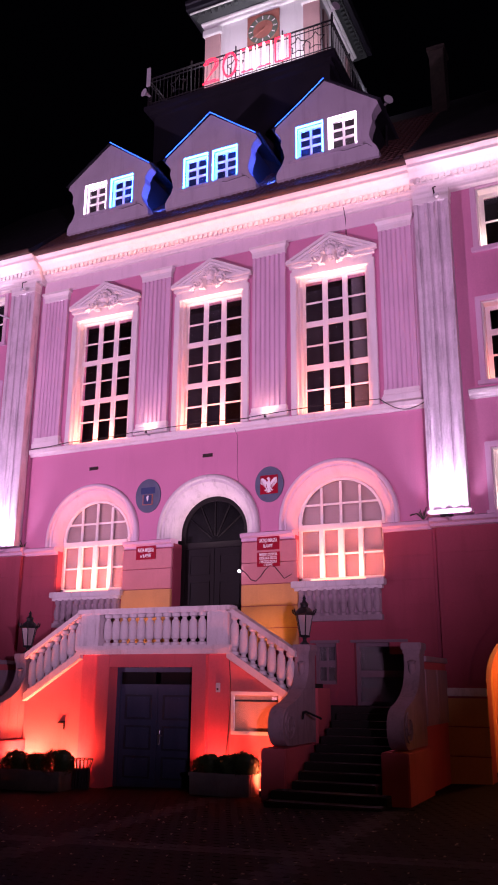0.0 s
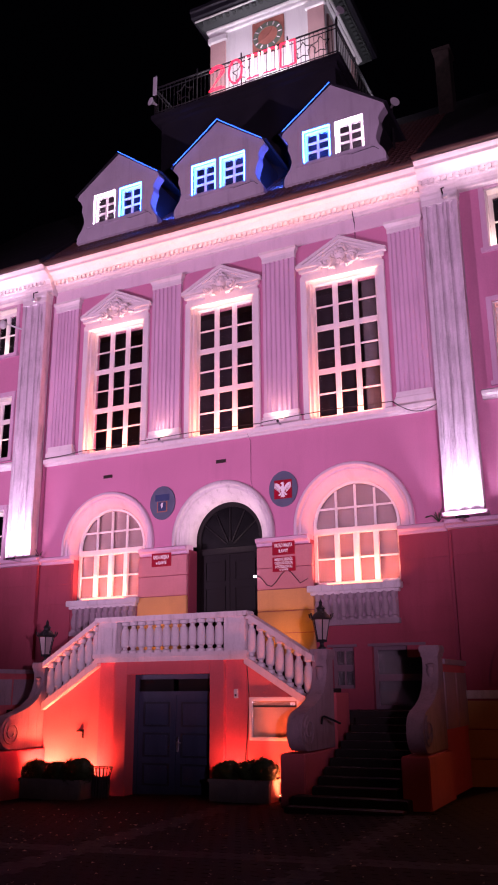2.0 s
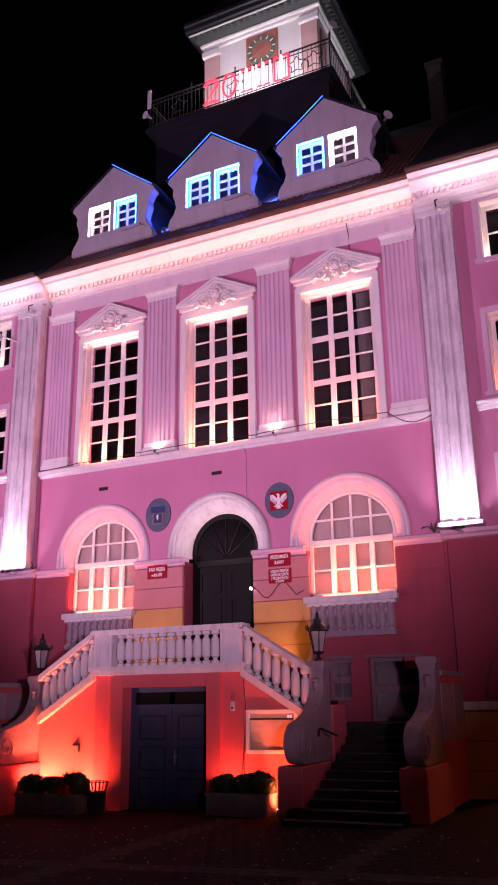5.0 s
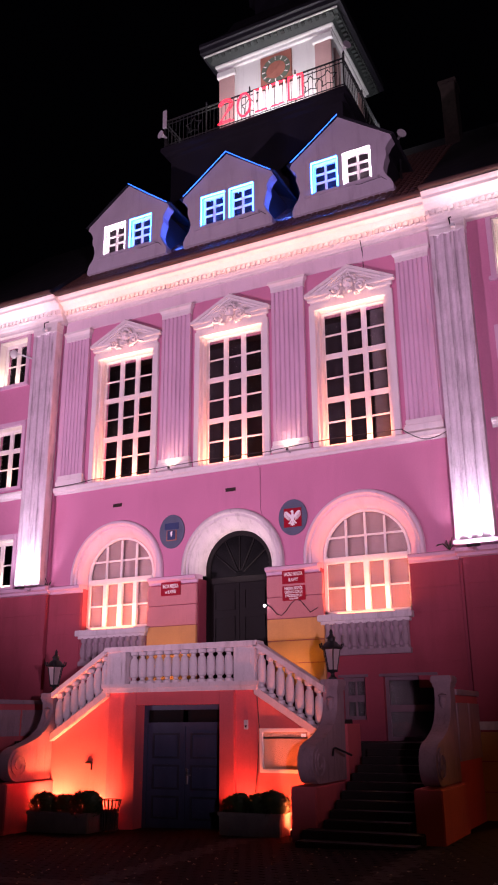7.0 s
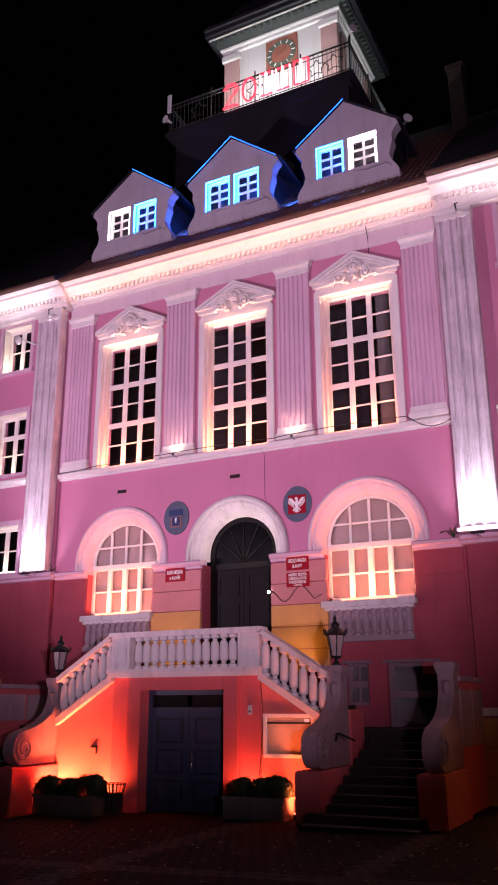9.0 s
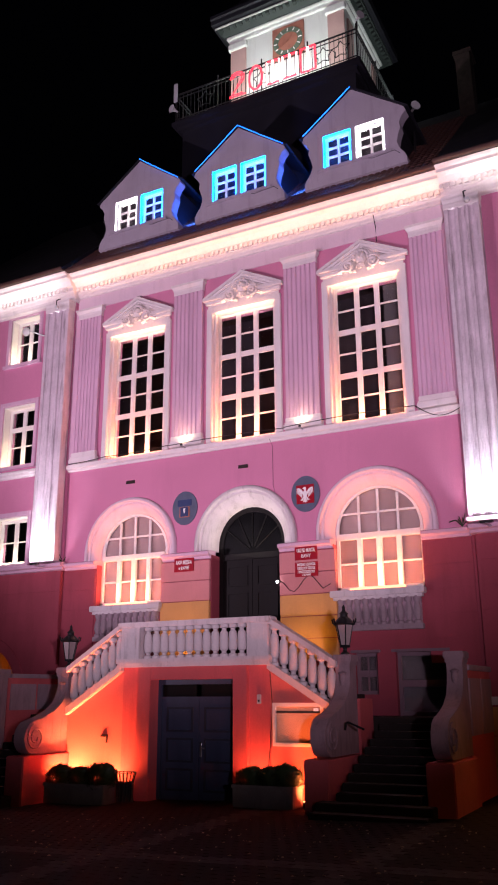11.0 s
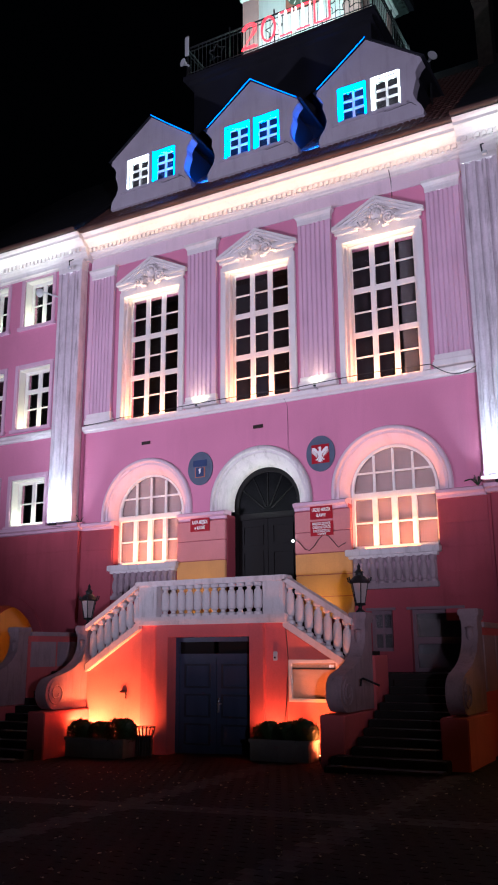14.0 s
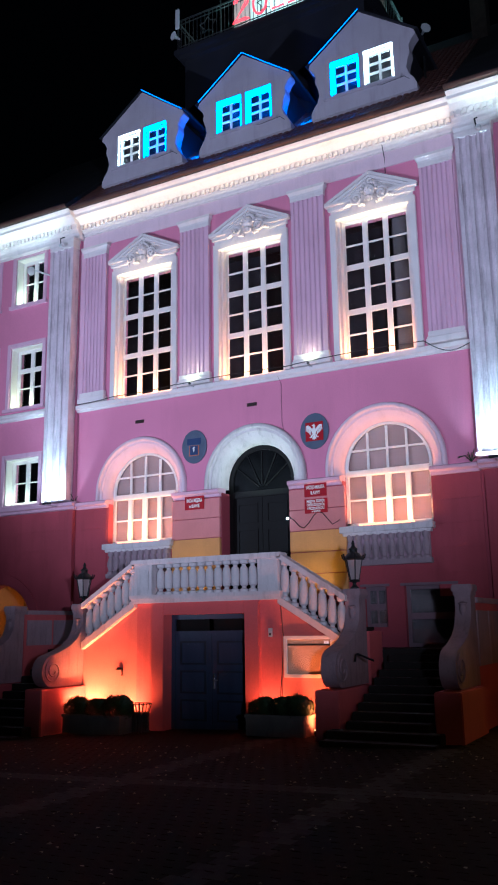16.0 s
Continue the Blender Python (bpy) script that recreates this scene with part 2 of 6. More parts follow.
DARKGLASS = material("smoked_lantern_glass", (0.014, 0.011, 0.011), 0.5, spec=0.06, vary=0.1, scale=6, fine=30, bump=0.0)
FROST = material("frosted_lantern_glass", (0.34, 0.27, 0.27), 0.35, vary=0.1, scale=6, fine=30, bump=0.0)
LED_BLUE = material("blue_led_strip", (0.1, 0.1, 0.2), emit=(0.0, 0.19, 1.0), power=85)
LED_WHITE = material("white_led_strip", (0.6, 0.6, 0.6), emit=(1.0, 0.97, 0.95), power=17)
LED_EDGE = material("blue_led_rope", (0.1, 0.1, 0.2), emit=(0.004, 0.14, 1.0), power=5)
LED_SILL = material("orange_led_strip", (0.5, 0.2, 0.1), emit=(1.0, 0.25, 0.10), power=6)
LED_FLOOD = material("red_flood_lens", (0.5, 0.2, 0.1), emit=(1.0, 0.22, 0.10), power=14)
LED_CLEAR = material("white_flood_lens", (0.6, 0.6, 0.6), emit=(0.95, 0.97, 1.0), power=16)
NEON_RED = material("red_neon_tube", (0.4, 0.05, 0.05), emit=(1.0, 0.02, 0.04), power=3.2)
NEON_WHITE = material("white_neon_tube", (0.6, 0.5, 0.5), emit=(1.0, 0.62, 0.62), power=2.6)


def glass_material():
    m = bpy.data.materials.new("window_glass")
    m.use_nodes = True
    b = m.node_tree.nodes["Principled BSDF"]
    b.inputs["Base Color"].default_value = (0.9, 0.92, 0.92, 1)
    b.inputs["Roughness"].default_value = 0.03
    b.inputs["Transmission Weight"].default_value = 1.0
    b.inputs["IOR"].default_value = 1.45
    return m


GLASS = glass_material()

# ---------------------------------------------------------------- mesh helpers


def box(bm, x0, x1, y0, y1, z0, z1, bevel=0.0, m=None):
    made = bmesh.ops.create_cube(bm, size=1)["verts"]
    bmesh.ops.scale(bm, verts=made, vec=(x1 - x0, y1 - y0, z1 - z0))
    bmesh.ops.translate(bm, verts=made, vec=((x0 + x1) / 2, (y0 + y1) / 2, (z0 + z1) / 2))
    if bevel:
        edges = list({e for v in made for e in v.link_edges})
        out = bmesh.ops.bevel(bm, geom=edges, offset=bevel, segments=2, affect="EDGES")
        made = list({v for f in out["faces"] for v in f.verts} | {v for v in made if v.is_valid})
    if m is not None:
        bmesh.ops.transform(bm, matrix=m, verts=made)
    return bm


def prism(bm, pts, lay, a, b):
    """Extrude the closed outline pts; lay(u, v, w) places a point, w running from a to b."""
    va = [bm.verts.new(lay(u, v, a)) for u, v in pts]
    vb = [bm.verts.new(lay(u, v, b)) for u, v in pts]
    n = len(pts)
    bm.faces.new(va)
    bm.faces.new(vb[::-1])
    for i in range(n):
        bm.faces.new((va[i], vb[i], vb[(i + 1) % n], va[(i + 1) % n]))
    bmesh.ops.recalc_face_normals(bm, faces=bm.faces)
    return bm


ALONG_X = lambda u, v, w: (w, u, v)      # outline in y, z
ALONG_Y = lambda u, v, w: (u, w, v)      # outline in x, z
ALONG_Z = lambda u, v, w: (u, v, w)      # outline in x, y


def lathe(bm, prof, cx=0, cy=0, cz=0, n=12):
    rings = []
    for r, z in prof:
        rings.append([bm.verts.new((cx + r * math.cos(2 * math.pi * i / n), cy + r * math.sin(2 * math.pi * i / n), cz + z)) for i in range(n)])
    for a, b in zip(rings, rings[1:]):
        for i in range(n):
            bm.faces.new((a[i], a[(i + 1) % n], b[(i + 1) % n], b[i]))
    bm.faces.new(rings[0][::-1])
    bm.faces.new(rings[-1])
    return bm


def tube(bm, pts, r, n=6):
    """A round bar along the points."""
    pts = [Vector(p) for p in pts]
    rings = []
    for i, p in enumerate(pts):
        d = (pts[min(i + 1, len(pts) - 1)] - pts[max(i - 1, 0)]).normalized()
        a = d.cross(Vector((0, 0, 1)))
        if a.length < 0.05:
            a = d.cross(Vector((0, 1, 0)))
        a.normalize()
        b = d.cross(a)
        rings.append([bm.verts.new(p + r * (math.cos(2 * math.pi * k / n) * a + math.sin(2 * math.pi * k / n) * b)) for k in range(n)])
    for s, t in zip(rings, rings[1:]):
        for k in range(n):
            bm.faces.new((s[k], s[(k + 1) % n], t[(k + 1) % n], t[k]))
    bm.faces.new(rings[0][::-1])
    bm.faces.new(rings[-1])
    return bm


def mesh_of(name, bm, mat, smooth=False):
    bmesh.ops.recalc_face_normals(bm, faces=bm.faces)
    me = bpy.data.meshes.new(name)
    bm.to_mesh(me)
    bm.free()
    me.materials.append(mat)
    if smooth:
        for p in me.polygons:
            p.use_smooth = True
        me.set_sharp_from_angle(angle=radians(40))
    return me


def part(name, bm, mat, parent=None, label="", smooth=False):
    ob = new(name, mesh_of(name, bm, mat, smooth))
    if parent is not None:
        ob.parent = parent
    if label:
        ob["label"] = label
    return ob


def thing(name, label, category, group="", at=(0, 0, 0), kind=""):
    e = new(name)
    e.empty_display_size = 0.2
    e.location = at
    return tagged(e, label, category, group, kind)


def solid(name, bm, mat, label, category, kind="structure", group="", smooth=False):
    return tagged(part(name, bm, mat, None, "", smooth), label, category, group, kind)


def B():
    return bmesh.new()


def one_box(*a, **k):
    return box(B(), *a, **k)


def arc(cx, cz, r, a0, a1, n):
    return [(cx + r * math.cos(a0 + (a1 - a0) * i / n), cz + r * math.sin(a0 + (a1 - a0) * i / n)) for i in range(n + 1)]


def wall_mesh(x0, x1, z0, z1, ya, yb, holes):
    """A wall from ya (front) to yb with openings (hx0, hx1, hz0, spring, arched): a half-circle over the spring if arched."""
    bm = B()
    tops = [(a, b, c, d + ((b - a) / 2 if r else 0), d, r) for a, b, c, d, r in holes]
    xs = sorted({x0, x1, *[h[0] for h in tops], *[h[1] for h in tops]})
    zs = sorted({z0, z1, *[h[2] for h in tops], *[h[3] for h in tops]})
    for y in (ya, yb):
        for p, q in zip(xs, xs[1:]):
            for s, t in zip(zs, zs[1:]):
                mx, mz = (p + q) / 2, (s + t) / 2
                if not any(h[0] < mx < h[1] and h[2] < mz < h[3] for h in tops):
                    bm.faces.new([bm.verts.new(v) for v in ((p, y, s), (q, y, s), (q, y, t), (p, y, t))])
        for a, b, c, top, spring, r in tops:
            if r:
                rad, cx = (b - a) / 2, (a + b) / 2
                pts = arc(cx, spring, rad, 0, math.pi, 32)
                for (u, v), (u2, v2) in zip(pts, pts[1:]):
                    bm.faces.new([bm.verts.new(w) for w in ((u, y, v), (u, y, top), (u2, y, top), (u2, y, v2))] if abs(v - top) > 1e-6 and abs(v2 - top) > 1e-6
                                 else [bm.verts.new(w) for w in (((u, y, v), (u, y, top), (u2, y, v2)) if abs(v - top) > 1e-6 else ((u, y, v), (u2, y, top), (u2, y, v2)))])
    segs = [((x0, z0), (x0, z1)), ((x1, z0), (x1, z1))]
    for p, q in zip(xs, xs[1:]):
        mx = (p + q) / 2
        for z in (z0, z1):
            if not any(h[0] < mx < h[1] and h[2] - 1e-6 <= z <= h[3] + 1e-6 for h in tops):
                segs.append(((p, z), (q, z)))
    for a, b, c, top, spring, r in tops:
        segs += [((a, c), (a, spring)), ((b, c), (b, spring))]
        if c > z0 + 1e-6:
            segs.append(((a, c), (b, c)))
        if r:
            pts = arc((a + b) / 2, spring, (b - a) / 2, 0, math.pi, 32)
            segs += list(zip(pts, pts[1:]))
        elif spring < z1 - 1e-6:
            segs.append(((a, spring), (b, spring)))
    for (u, v), (u2, v2) in segs:
        bm.faces.new([bm.verts.new(w) for w in ((u, ya, v), (u2, ya, v2), (u2, yb, v2), (u, yb, v))])
    bmesh.ops.remove_doubles(bm, verts=bm.verts, dist=0.0005)
    return bm


def ring_band(bm, cx, cz, r0, r1, y0, y1, n=36, a0=0.0, a1=math.pi):
    """Half-round moulding between two radii."""
    inner, outer = arc(cx, cz, r0, a0, a1, n), arc(cx, cz, r1, a0, a1, n)
    prism(bm, outer + inner[::-1], ALONG_Y, y0, y1)
    return bm


def ground_z(x):
    return 0.04 + 0.03 * max(-9.0, min(11.0, x))

# ---------------------------------------------------------------- ground
bm = B()
gx = [-400, -60, -30, -9, -4, 0, 4, 8, 11, 30, 60, 400]
gy = [-400, -60, -30, -12, -6, 0, 10, 40, 400]
grid = [[bm.verts.new((x, y, ground_z(x) - 0.0165)) for x in gx] for y in gy]
for j in range(len(gy) - 1):
    for i in range(len(gx) - 1):
        bm.faces.new((grid[j][i], grid[j][i + 1], grid[j + 1][i + 1], grid[j + 1][i]))
ground = solid("ground", bm, MORTAR, "sandy bed of the paved town square, darkened for the unlit night", "ground")

# ---------------------------------------------------------------- walls of the centre
MID_HOLES = [(cx - 0.96, cx + 0.96, 8.30, 11.98, False) for cx in (-3.36, 0, 3.36)]
wall_center = solid("wall_center", wall_mesh(-5.6, 5.6, 5.42, 13.4, 0, 0.55,
                    MID_HOLES + [(cx - 1.28, cx + 1.28, 5.42, 5.70, True) for cx in (-3.41, 3.36)] + [(-1.23, 1.23, 5.42, 5.67, True)]),
                    PINK, "pink plastered upper wall of the town hall front", "wall")
wall_lower = solid("wall_lower", wall_mesh(-5.6, 5.6, -0.4, 5.42, 0.02, 0.55,
                   [(cx - 1.05, cx + 1.05, 4.30, 5.42, False) for cx in (-3.41, 3.36)] + [(-0.93, 0.93, 2.80, 5.42, False),
                    (3.66, 4.78, 1.55, 2.95, False), (2.72, 3.25, 2.07, 2.95, False), (-4.64, -3.69, 1.55, 2.95, False)]),
                   MAROON, "dark red plastered ground-storey wall of the town hall", "wall")
WIN_COLS_W = [(-10.02, -8.68), (-8.20, -6.86)]
WIN_COLS_E = [(6.86, 8.20), (8.68, 10.02)]
ROWS = [(11.76, 13.30), (8.52, 10.42), (5.62, 7.00)]
INSET = {11.76: 0.11, 8.52: 0.05, 5.62: 0.03}
for nm, xa, xb, cols, arch in (("wall_wing_west", -11.5, -5.6, WIN_COLS_W, (-9.45, -6.90)), ("wall_wing_east", 5.6, 11.5, WIN_COLS_E, (6.45, 9.00))):
    solid(nm, wall_mesh(xa, xb, 5.42, 13.4, -0.1, 0.45, [(a + INSET[r0], b - INSET[r0], r0, r1, False) for a, b in cols for r0, r1 in ROWS]),
          PINK, "pink plastered wing wall with rows of windows", "wall")
    solid(nm + "_lower", wall_mesh(xa, xb, -0.6, 5.42, -0.08, 0.45, [(arch[0], arch[1], -0.6, 2.12, True)]),
          MAROON, "dark red plastered wing wall with a round passage arch", "wall")
# closing walls and ceilings behind the front
for nm, bx in (("wall_back", (-11.5, 11.5, 9.0, 9.3, -0.4, 13.4)), ("wall_side_west", (-11.5, -11.2, 0.45, 9.0, -0.6, 13.4)), ("wall_side_east", (11.2, 11.5, 0.45, 9.0, -0.6, 13.4))):
    solid(nm, one_box(*bx), PINK, "plain outer wall of the town hall", "wall")
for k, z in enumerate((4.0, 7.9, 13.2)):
    solid("ceiling_%d" % (k + 1), one_box(-11.2, 11.2, 0.55, 9.0, z, z + 0.2), ROOMDARK, "interior floor slab coloured near black as unlit", "ceiling")
solid("wall_room_partition", one_box(-11.2, 11.2, 3.2, 3.35, 4.2, 13.2), ROOMDARK, "inner room wall behind the windows, coloured near black as unlit", "wall")

# passage behind the arches
for nm, a, b in (("passage_west", -9.45, -6.90), ("passage_east", 6.45, 9.00)):
    solid("wall_" + nm, wall_mesh(a - 0.7, b + 0.7, -0.5, 3.9, 2.6, 2.8, [(a + 0.5, b - 0.5, -0.5, 1.7, True)]), OCHRE, "ochre plastered inner wall of the passage", "wall")
    for k, x in enumerate((a - 0.5, b + 0.3)):
        solid("wall_%s_side" % nm, one_box(x, x + 0.2, 0.45, 2.6, -0.5, 3.9), OCHRE, "ochre plastered side wall of the passage", "wall")
    imp = B()
    for x in (a, b):
        s = -1 if x == a else 1
        box(imp, min(x, x + s * 1.15), max(x, x + s * 1.15), -0.16, -0.07, 1.86, 2.02, 0.015)
    solid("trim_impost_" + nm, imp, STONE, "pale stone impost band beside the passage arch", "trim")
    pier = B()
    for x in (a, b):
        s = -1 if x == a else 1
        for k in range(4):
            z0 = -0.4 + 0.56 * k
            box(pier, min(x, x + s * 1.1), max(x, x + s * 1.1), -0.115, -0.07, z0, min(z0 + 0.54, 1.86), 0.012)
    solid("trim_pier_" + nm, pier, OCHRE, "ochre rusticated pier of the passage arch", "trim")
    solid("trim_arch_" + nm, ring_band(B(), (a + b) / 2, 2.12, (b - a) / 2, (b - a) / 2 + 0.28, -0.13, -0.07), MAROON, "plain dark red band round the passage arch", "trim")

# ---------------------------------------------------------------- mouldings
band = B()
prism(band, [(0.02, 8.10), (-0.05, 8.10), (-0.06, 8.14), (-0.13, 8.18), (-0.14, 8.28), (-0.03, 8.32), (0.02, 8.32)], ALONG_X, -5.6, 5.6)
solid("trim_sill_band", band, WHITE, "white moulded string course under the tall windows", "trim")
for nm, xa, xb in (("west", -11.5, -6.52), ("east", 6.52, 11.5)):
    band = B()
    prism(band, [(-0.08, 8.12), (-0.15, 8.14), (-0.17, 8.20), (-0.26, 8.24), (-0.27, 8.30), (-0.16, 8.36), (-0.08, 8.36)], ALONG_X, xa, xb)
    solid("trim_sill_band_" + nm, band, WHITE, "white moulded string course on the wing", "trim")
    band = B()
    prism(band, [(-0.05, 5.34), (-0.17, 5.36), (-0.19, 5.42), (-0.27, 5.45), (-0.28, 5.53), (-0.14, 5.57), (-0.05, 5.57)], ALONG_X, xa if nm == "west" else 5.5, -5.5 if nm == "west" else xb)
    solid("trim_ledge_" + nm, band, LILAC, "pale moulded ledge over the ground storey of the wing", "trim")
LEDGE = [(0.24, 5.32), (-0.05, 5.33), (-0.06, 5.39), (-0.14, 5.43), (-0.15, 5.50), (-0.02, 5.54), (0.24, 5.54)]
for k, (xa, xb) in enumerate(((-5.5, -4.47), (-2.35, -0.95), (0.95, 2.30), (4.42, 5.5))):
    band = B()
    prism(band, LEDGE, ALONG_X, xa, xb)
    solid("trim_ledge_%d" % (k + 1), band, LILAC, "pale moulded ledge at the springing of the arches", "trim")

# archivolts
for nm, cx, cz, r in (("west", -3.41, 5.70, 1.045), ("door", 0, 5.67, 0.93), ("east", 3.36, 5.70, 1.045)):
    ar = B()
    deep = 0.22 if nm != "door" else 0.32
    # a deep lit cove from the opening outwards, then a fillet and a slim raised roll
    wide = 0.30 if nm == "door" else 0.225
    prof = [(0.0, deep), (wide * 0.18, deep * 0.66), (wide * 0.40, deep * 0.38), (wide * 0.66, deep * 0.16), (wide * 0.94, 0.0), (wide * 0.96, -0.03)]
    prof += [(wide + q, yy) for q, yy in ((0.055, -0.035), (0.06, -0.07), (0.085, -0.10), (0.135, -0.10), (0.16, -0.08), (0.178, -0.04), (0.178, 0.006), (0.0, 0.006), (0.0, deep + 0.06))] + [(0.0, deep + 0.06)]
    rows_ = [[ar.verts.new((cx + r + q, yy, 5.53)) for q, yy in prof]]
    for k in range(49):
        an = math.pi * k / 48
        rows_.append([ar.verts.new((cx + (r + q) * math.cos(an), yy, cz + (r + q) * math.sin(an))) for q, yy in prof])
    rows_.append([ar.verts.new((cx - r - q, yy, 5.53)) for q, yy in prof])
    for p, q in zip(rows_, rows_[1:]):
        for m in range(len(prof)):
            n2 = (m + 1) % len(prof)
            ar.faces.new((p[m], p[n2], q[n2], q[m]))
    for e in (rows_[0], rows_[-1]):
        ar.faces.new(e)
    solid("trim_archivolt_" + nm, ar, PALESTUCCO if nm != "door" else STONE, "pale moulded band round the arch", "trim", smooth=True)

# cornice with dentils
CORN = [(0.1, 13.445), (-0.02, 13.445), (-0.03, 13.45), (-0.07, 13.46), (-0.08, 13.50), (-0.13, 13.53), (-0.15, 13.58), (-0.19, 13.60), (-0.20, 13.73), (-0.27, 13.745), (-0.30, 13.78),
        (-0.36, 13.86), (-0.46, 13.90), (-0.50, 13.905), (-0.51, 13.98), (-0.58, 14.01), (-0.62, 14.05), (0.1, 14.11)]
WINGCORN = [(-0.22, 13.36), (-0.26, 13.38), (-0.26, 13.44)] + [(y - 0.20, z) for y, z in CORN[3:-1]]
corn = B()
prism(corn, CORN, ALONG_X, -5.55, 5.55)
solid("trim_frieze", one_box(-5.55, 5.55, -0.035, 0.01, 13.05, 13.444), PALESTUCCO, "plain pale mauve frieze under the cornice", "trim")
cornice = solid("trim_cornice_center", corn, WHITE, "white stucco main cornice over the centre", "trim")
den = B()
for i in range(74):
    x = -5.5 + 0.149 * i
    box(den, x, x + 0.085, -0.265, -0.195, 13.61, 13.725)
d_ob = part("dentil_row", den, WHITE, cornice)
d_ob["kind"] = "stuff"
for nm, xa, xb in (("west", -11.75, -5.52), ("east", 5.52, 11.75)):
    corn = B()
    prism(corn, WINGCORN + [(0.1, 14.10), (0.1, 13.36)], ALONG_X, xa, xb)
    cw = solid("trim_cornice_" + nm, corn, WHITE, "white stucco main cornice over the wing", "trim")
    den = B()
    n = int((xb - xa) / 0.149)
    for i in range(n):
        box(den, xa + 0.149 * i, xa + 0.149 * i + 0.085, -0.465, -0.395, 13.61, 13.725)
    d_ob = part("dentil_row", den, WHITE, cw)
    d_ob["kind"] = "stuff"
    g = B()
    prism(g, arc(-0.91, 14.12, 0.085, math.pi, 2 * math.pi, 10) + arc(-0.91, 14.12, 0.07, 2 * math.pi, math.pi, 10), ALONG_X, xa, xb)
    solid("trim_gutter_" + nm, g, GUTTER, "brown metal half-round roof gutter", "gutter")
g = B()
prism(g, arc(-0.70, 14.12, 0.085, math.pi, 2 * math.pi, 10) + arc(-0.70, 14.12, 0.07, 2 * math.pi, math.pi, 10), ALONG_X, -5.55, 5.55)
solid("trim_gutter_center", g, GUTTER, "brown metal half-round roof gutter", "gutter")

# ---------------------------------------------------------------- pilasters


def fluted(bm, x0, x1, y_front, depth, z0, z1, n):
    """A shaft with n half-round flutes."""
    w = x1 - x0
    m = 0.07 * w
    f = (w - 2 * m) / n
    pts = [(x0, y_front + depth), (x0, y_front)]
    for i in range(n):
        a = x0 + m + f * i
        r = f * 0.36
        c = a + f / 2
        for k in range(6):
            t = math.pi * k / 5
            pts.append((c - r * math.cos(t), y_front + r * 0.8 * math.sin(t)))
    pts += [(x1, y_front), (x1, y_front + depth)]
    prism(bm, pts, ALONG_Z, z0, z1)
    return bm


def pilaster(name, x0, x1, y_front, back, z0, z1, n, label, base=True, mat=LILAC, lip=1.0):
    p = thing(name, label, "pilaster", "pilasters on the front", kind="structure")
    lo = z0 + (0.30 if base else 0.0)
    part("shaft", fluted(B(), x0, x1, y_front, back - y_front, lo, z1 - 0.30, n), mat, p)
    cap = B()
    # neck, a wide sloping hollow and the flat abacus on it
    for u, za, zb in ((0.012, z1 - 0.30, z1 - 0.20), (0.075 * lip, z1 - 0.075, z1)):
        box(cap, x0 - u, x1 + u, y_front - u, back, za, zb, 0.008)
    rings_ = [[cap.verts.new(v) for v in ((x0 - u, back, z), (x0 - u, y_front - u, z), (x1 + u, y_front - u, z), (x1 + u, back, z))]
              for u, z in ((0.012, z1 - 0.20), (0.022 * lip, z1 - 0.15), (0.06 * lip, z1 - 0.085), (0.07 * lip, z1 - 0.076))]
    for lo_, hi_ in zip(rings_, rings_[1:]):
        for i in range(4):
            cap.faces.new((lo_[i], lo_[(i + 1) % 4], hi_[(i + 1) % 4], hi_[i]))
    cap.faces.new(rings_[0])
    cap.faces.new(rings_[-1])
    part("capital", cap, WHITE, p)
    if base:
        b = B()
        box(b, x0 - 0.06, x1 + 0.06, y_front - 0.06, back, z0, z0 + 0.13, 0.012)
        box(b, x0 - 0.045, x1 + 0.045, y_front - 0.045, back, z0 + 0.13, z0 + 0.21, 0.03)
        box(b, x0 - 0.02, x1 + 0.02, y_front - 0.02, back, z0 + 0.21, z0 + 0.30, 0.012)
        part("base", b, WHITE, p)
    return p


for a, b in ((-2.13, -1.225), (1.225, 2.13), (-5.46, -4.65), (4.60, 5.40)):
    pilaster("pilaster", a, b, -0.10, 0.01, 8.325, 13.04, 6, "fluted pale lilac pilaster between tall windows")
for a, b in ((-6.50, -5.64), (5.56, 6.38), (-11.12, -10.26), (10.26, 11.12)):
    pilaster("pilaster", a, b, -0.38, -0.095, 5.58 if a < 0 else 5.66, 13.36, 3, "giant weathered fluted pilaster lit white from its foot", base=False, mat=WEATHERED, lip=0.4)
for k, (a, b) in enumerate(((-5.638, -5.462), (5.402, 5.558))):
    solid("trim_corner_%d" % (k + 1), one_box(a, b, -0.07, 0.004, 8.325, 13.045, 0.008), LILAC, "flat pale lilac strip beside the corner pilaster", "trim")
solid("trim_pilaster_foot", one_box(5.50, 6.46, -0.44, -0.09, 5.575, 5.658, 0.012), LILAC, "pale stucco block under the giant pilaster", "trim")

# shallow courses on the dark red ground storey
rust = thing("trim_rustication", "shallow horizontal courses of the dark red ground storey", "trim", kind="structure")
for xa, xb, zlo in ((-5.55, -4.50, 2.7), (4.45, 5.50, 2.7), (-11.45, -5.60, 3.75), (5.60, 11.45, 3.75)):
    y = 0.02 if abs(xa) < 5.6 and abs(xb) < 5.6 else -0.08
    for k in range(5 if zlo < 3 else 3):
        z = zlo + 0.52 * k
        part("course", one_box(xa, xb, y - 0.022, y + 0.004, z, min(z + 0.50, 5.31), 0.008), MAROON, rust)

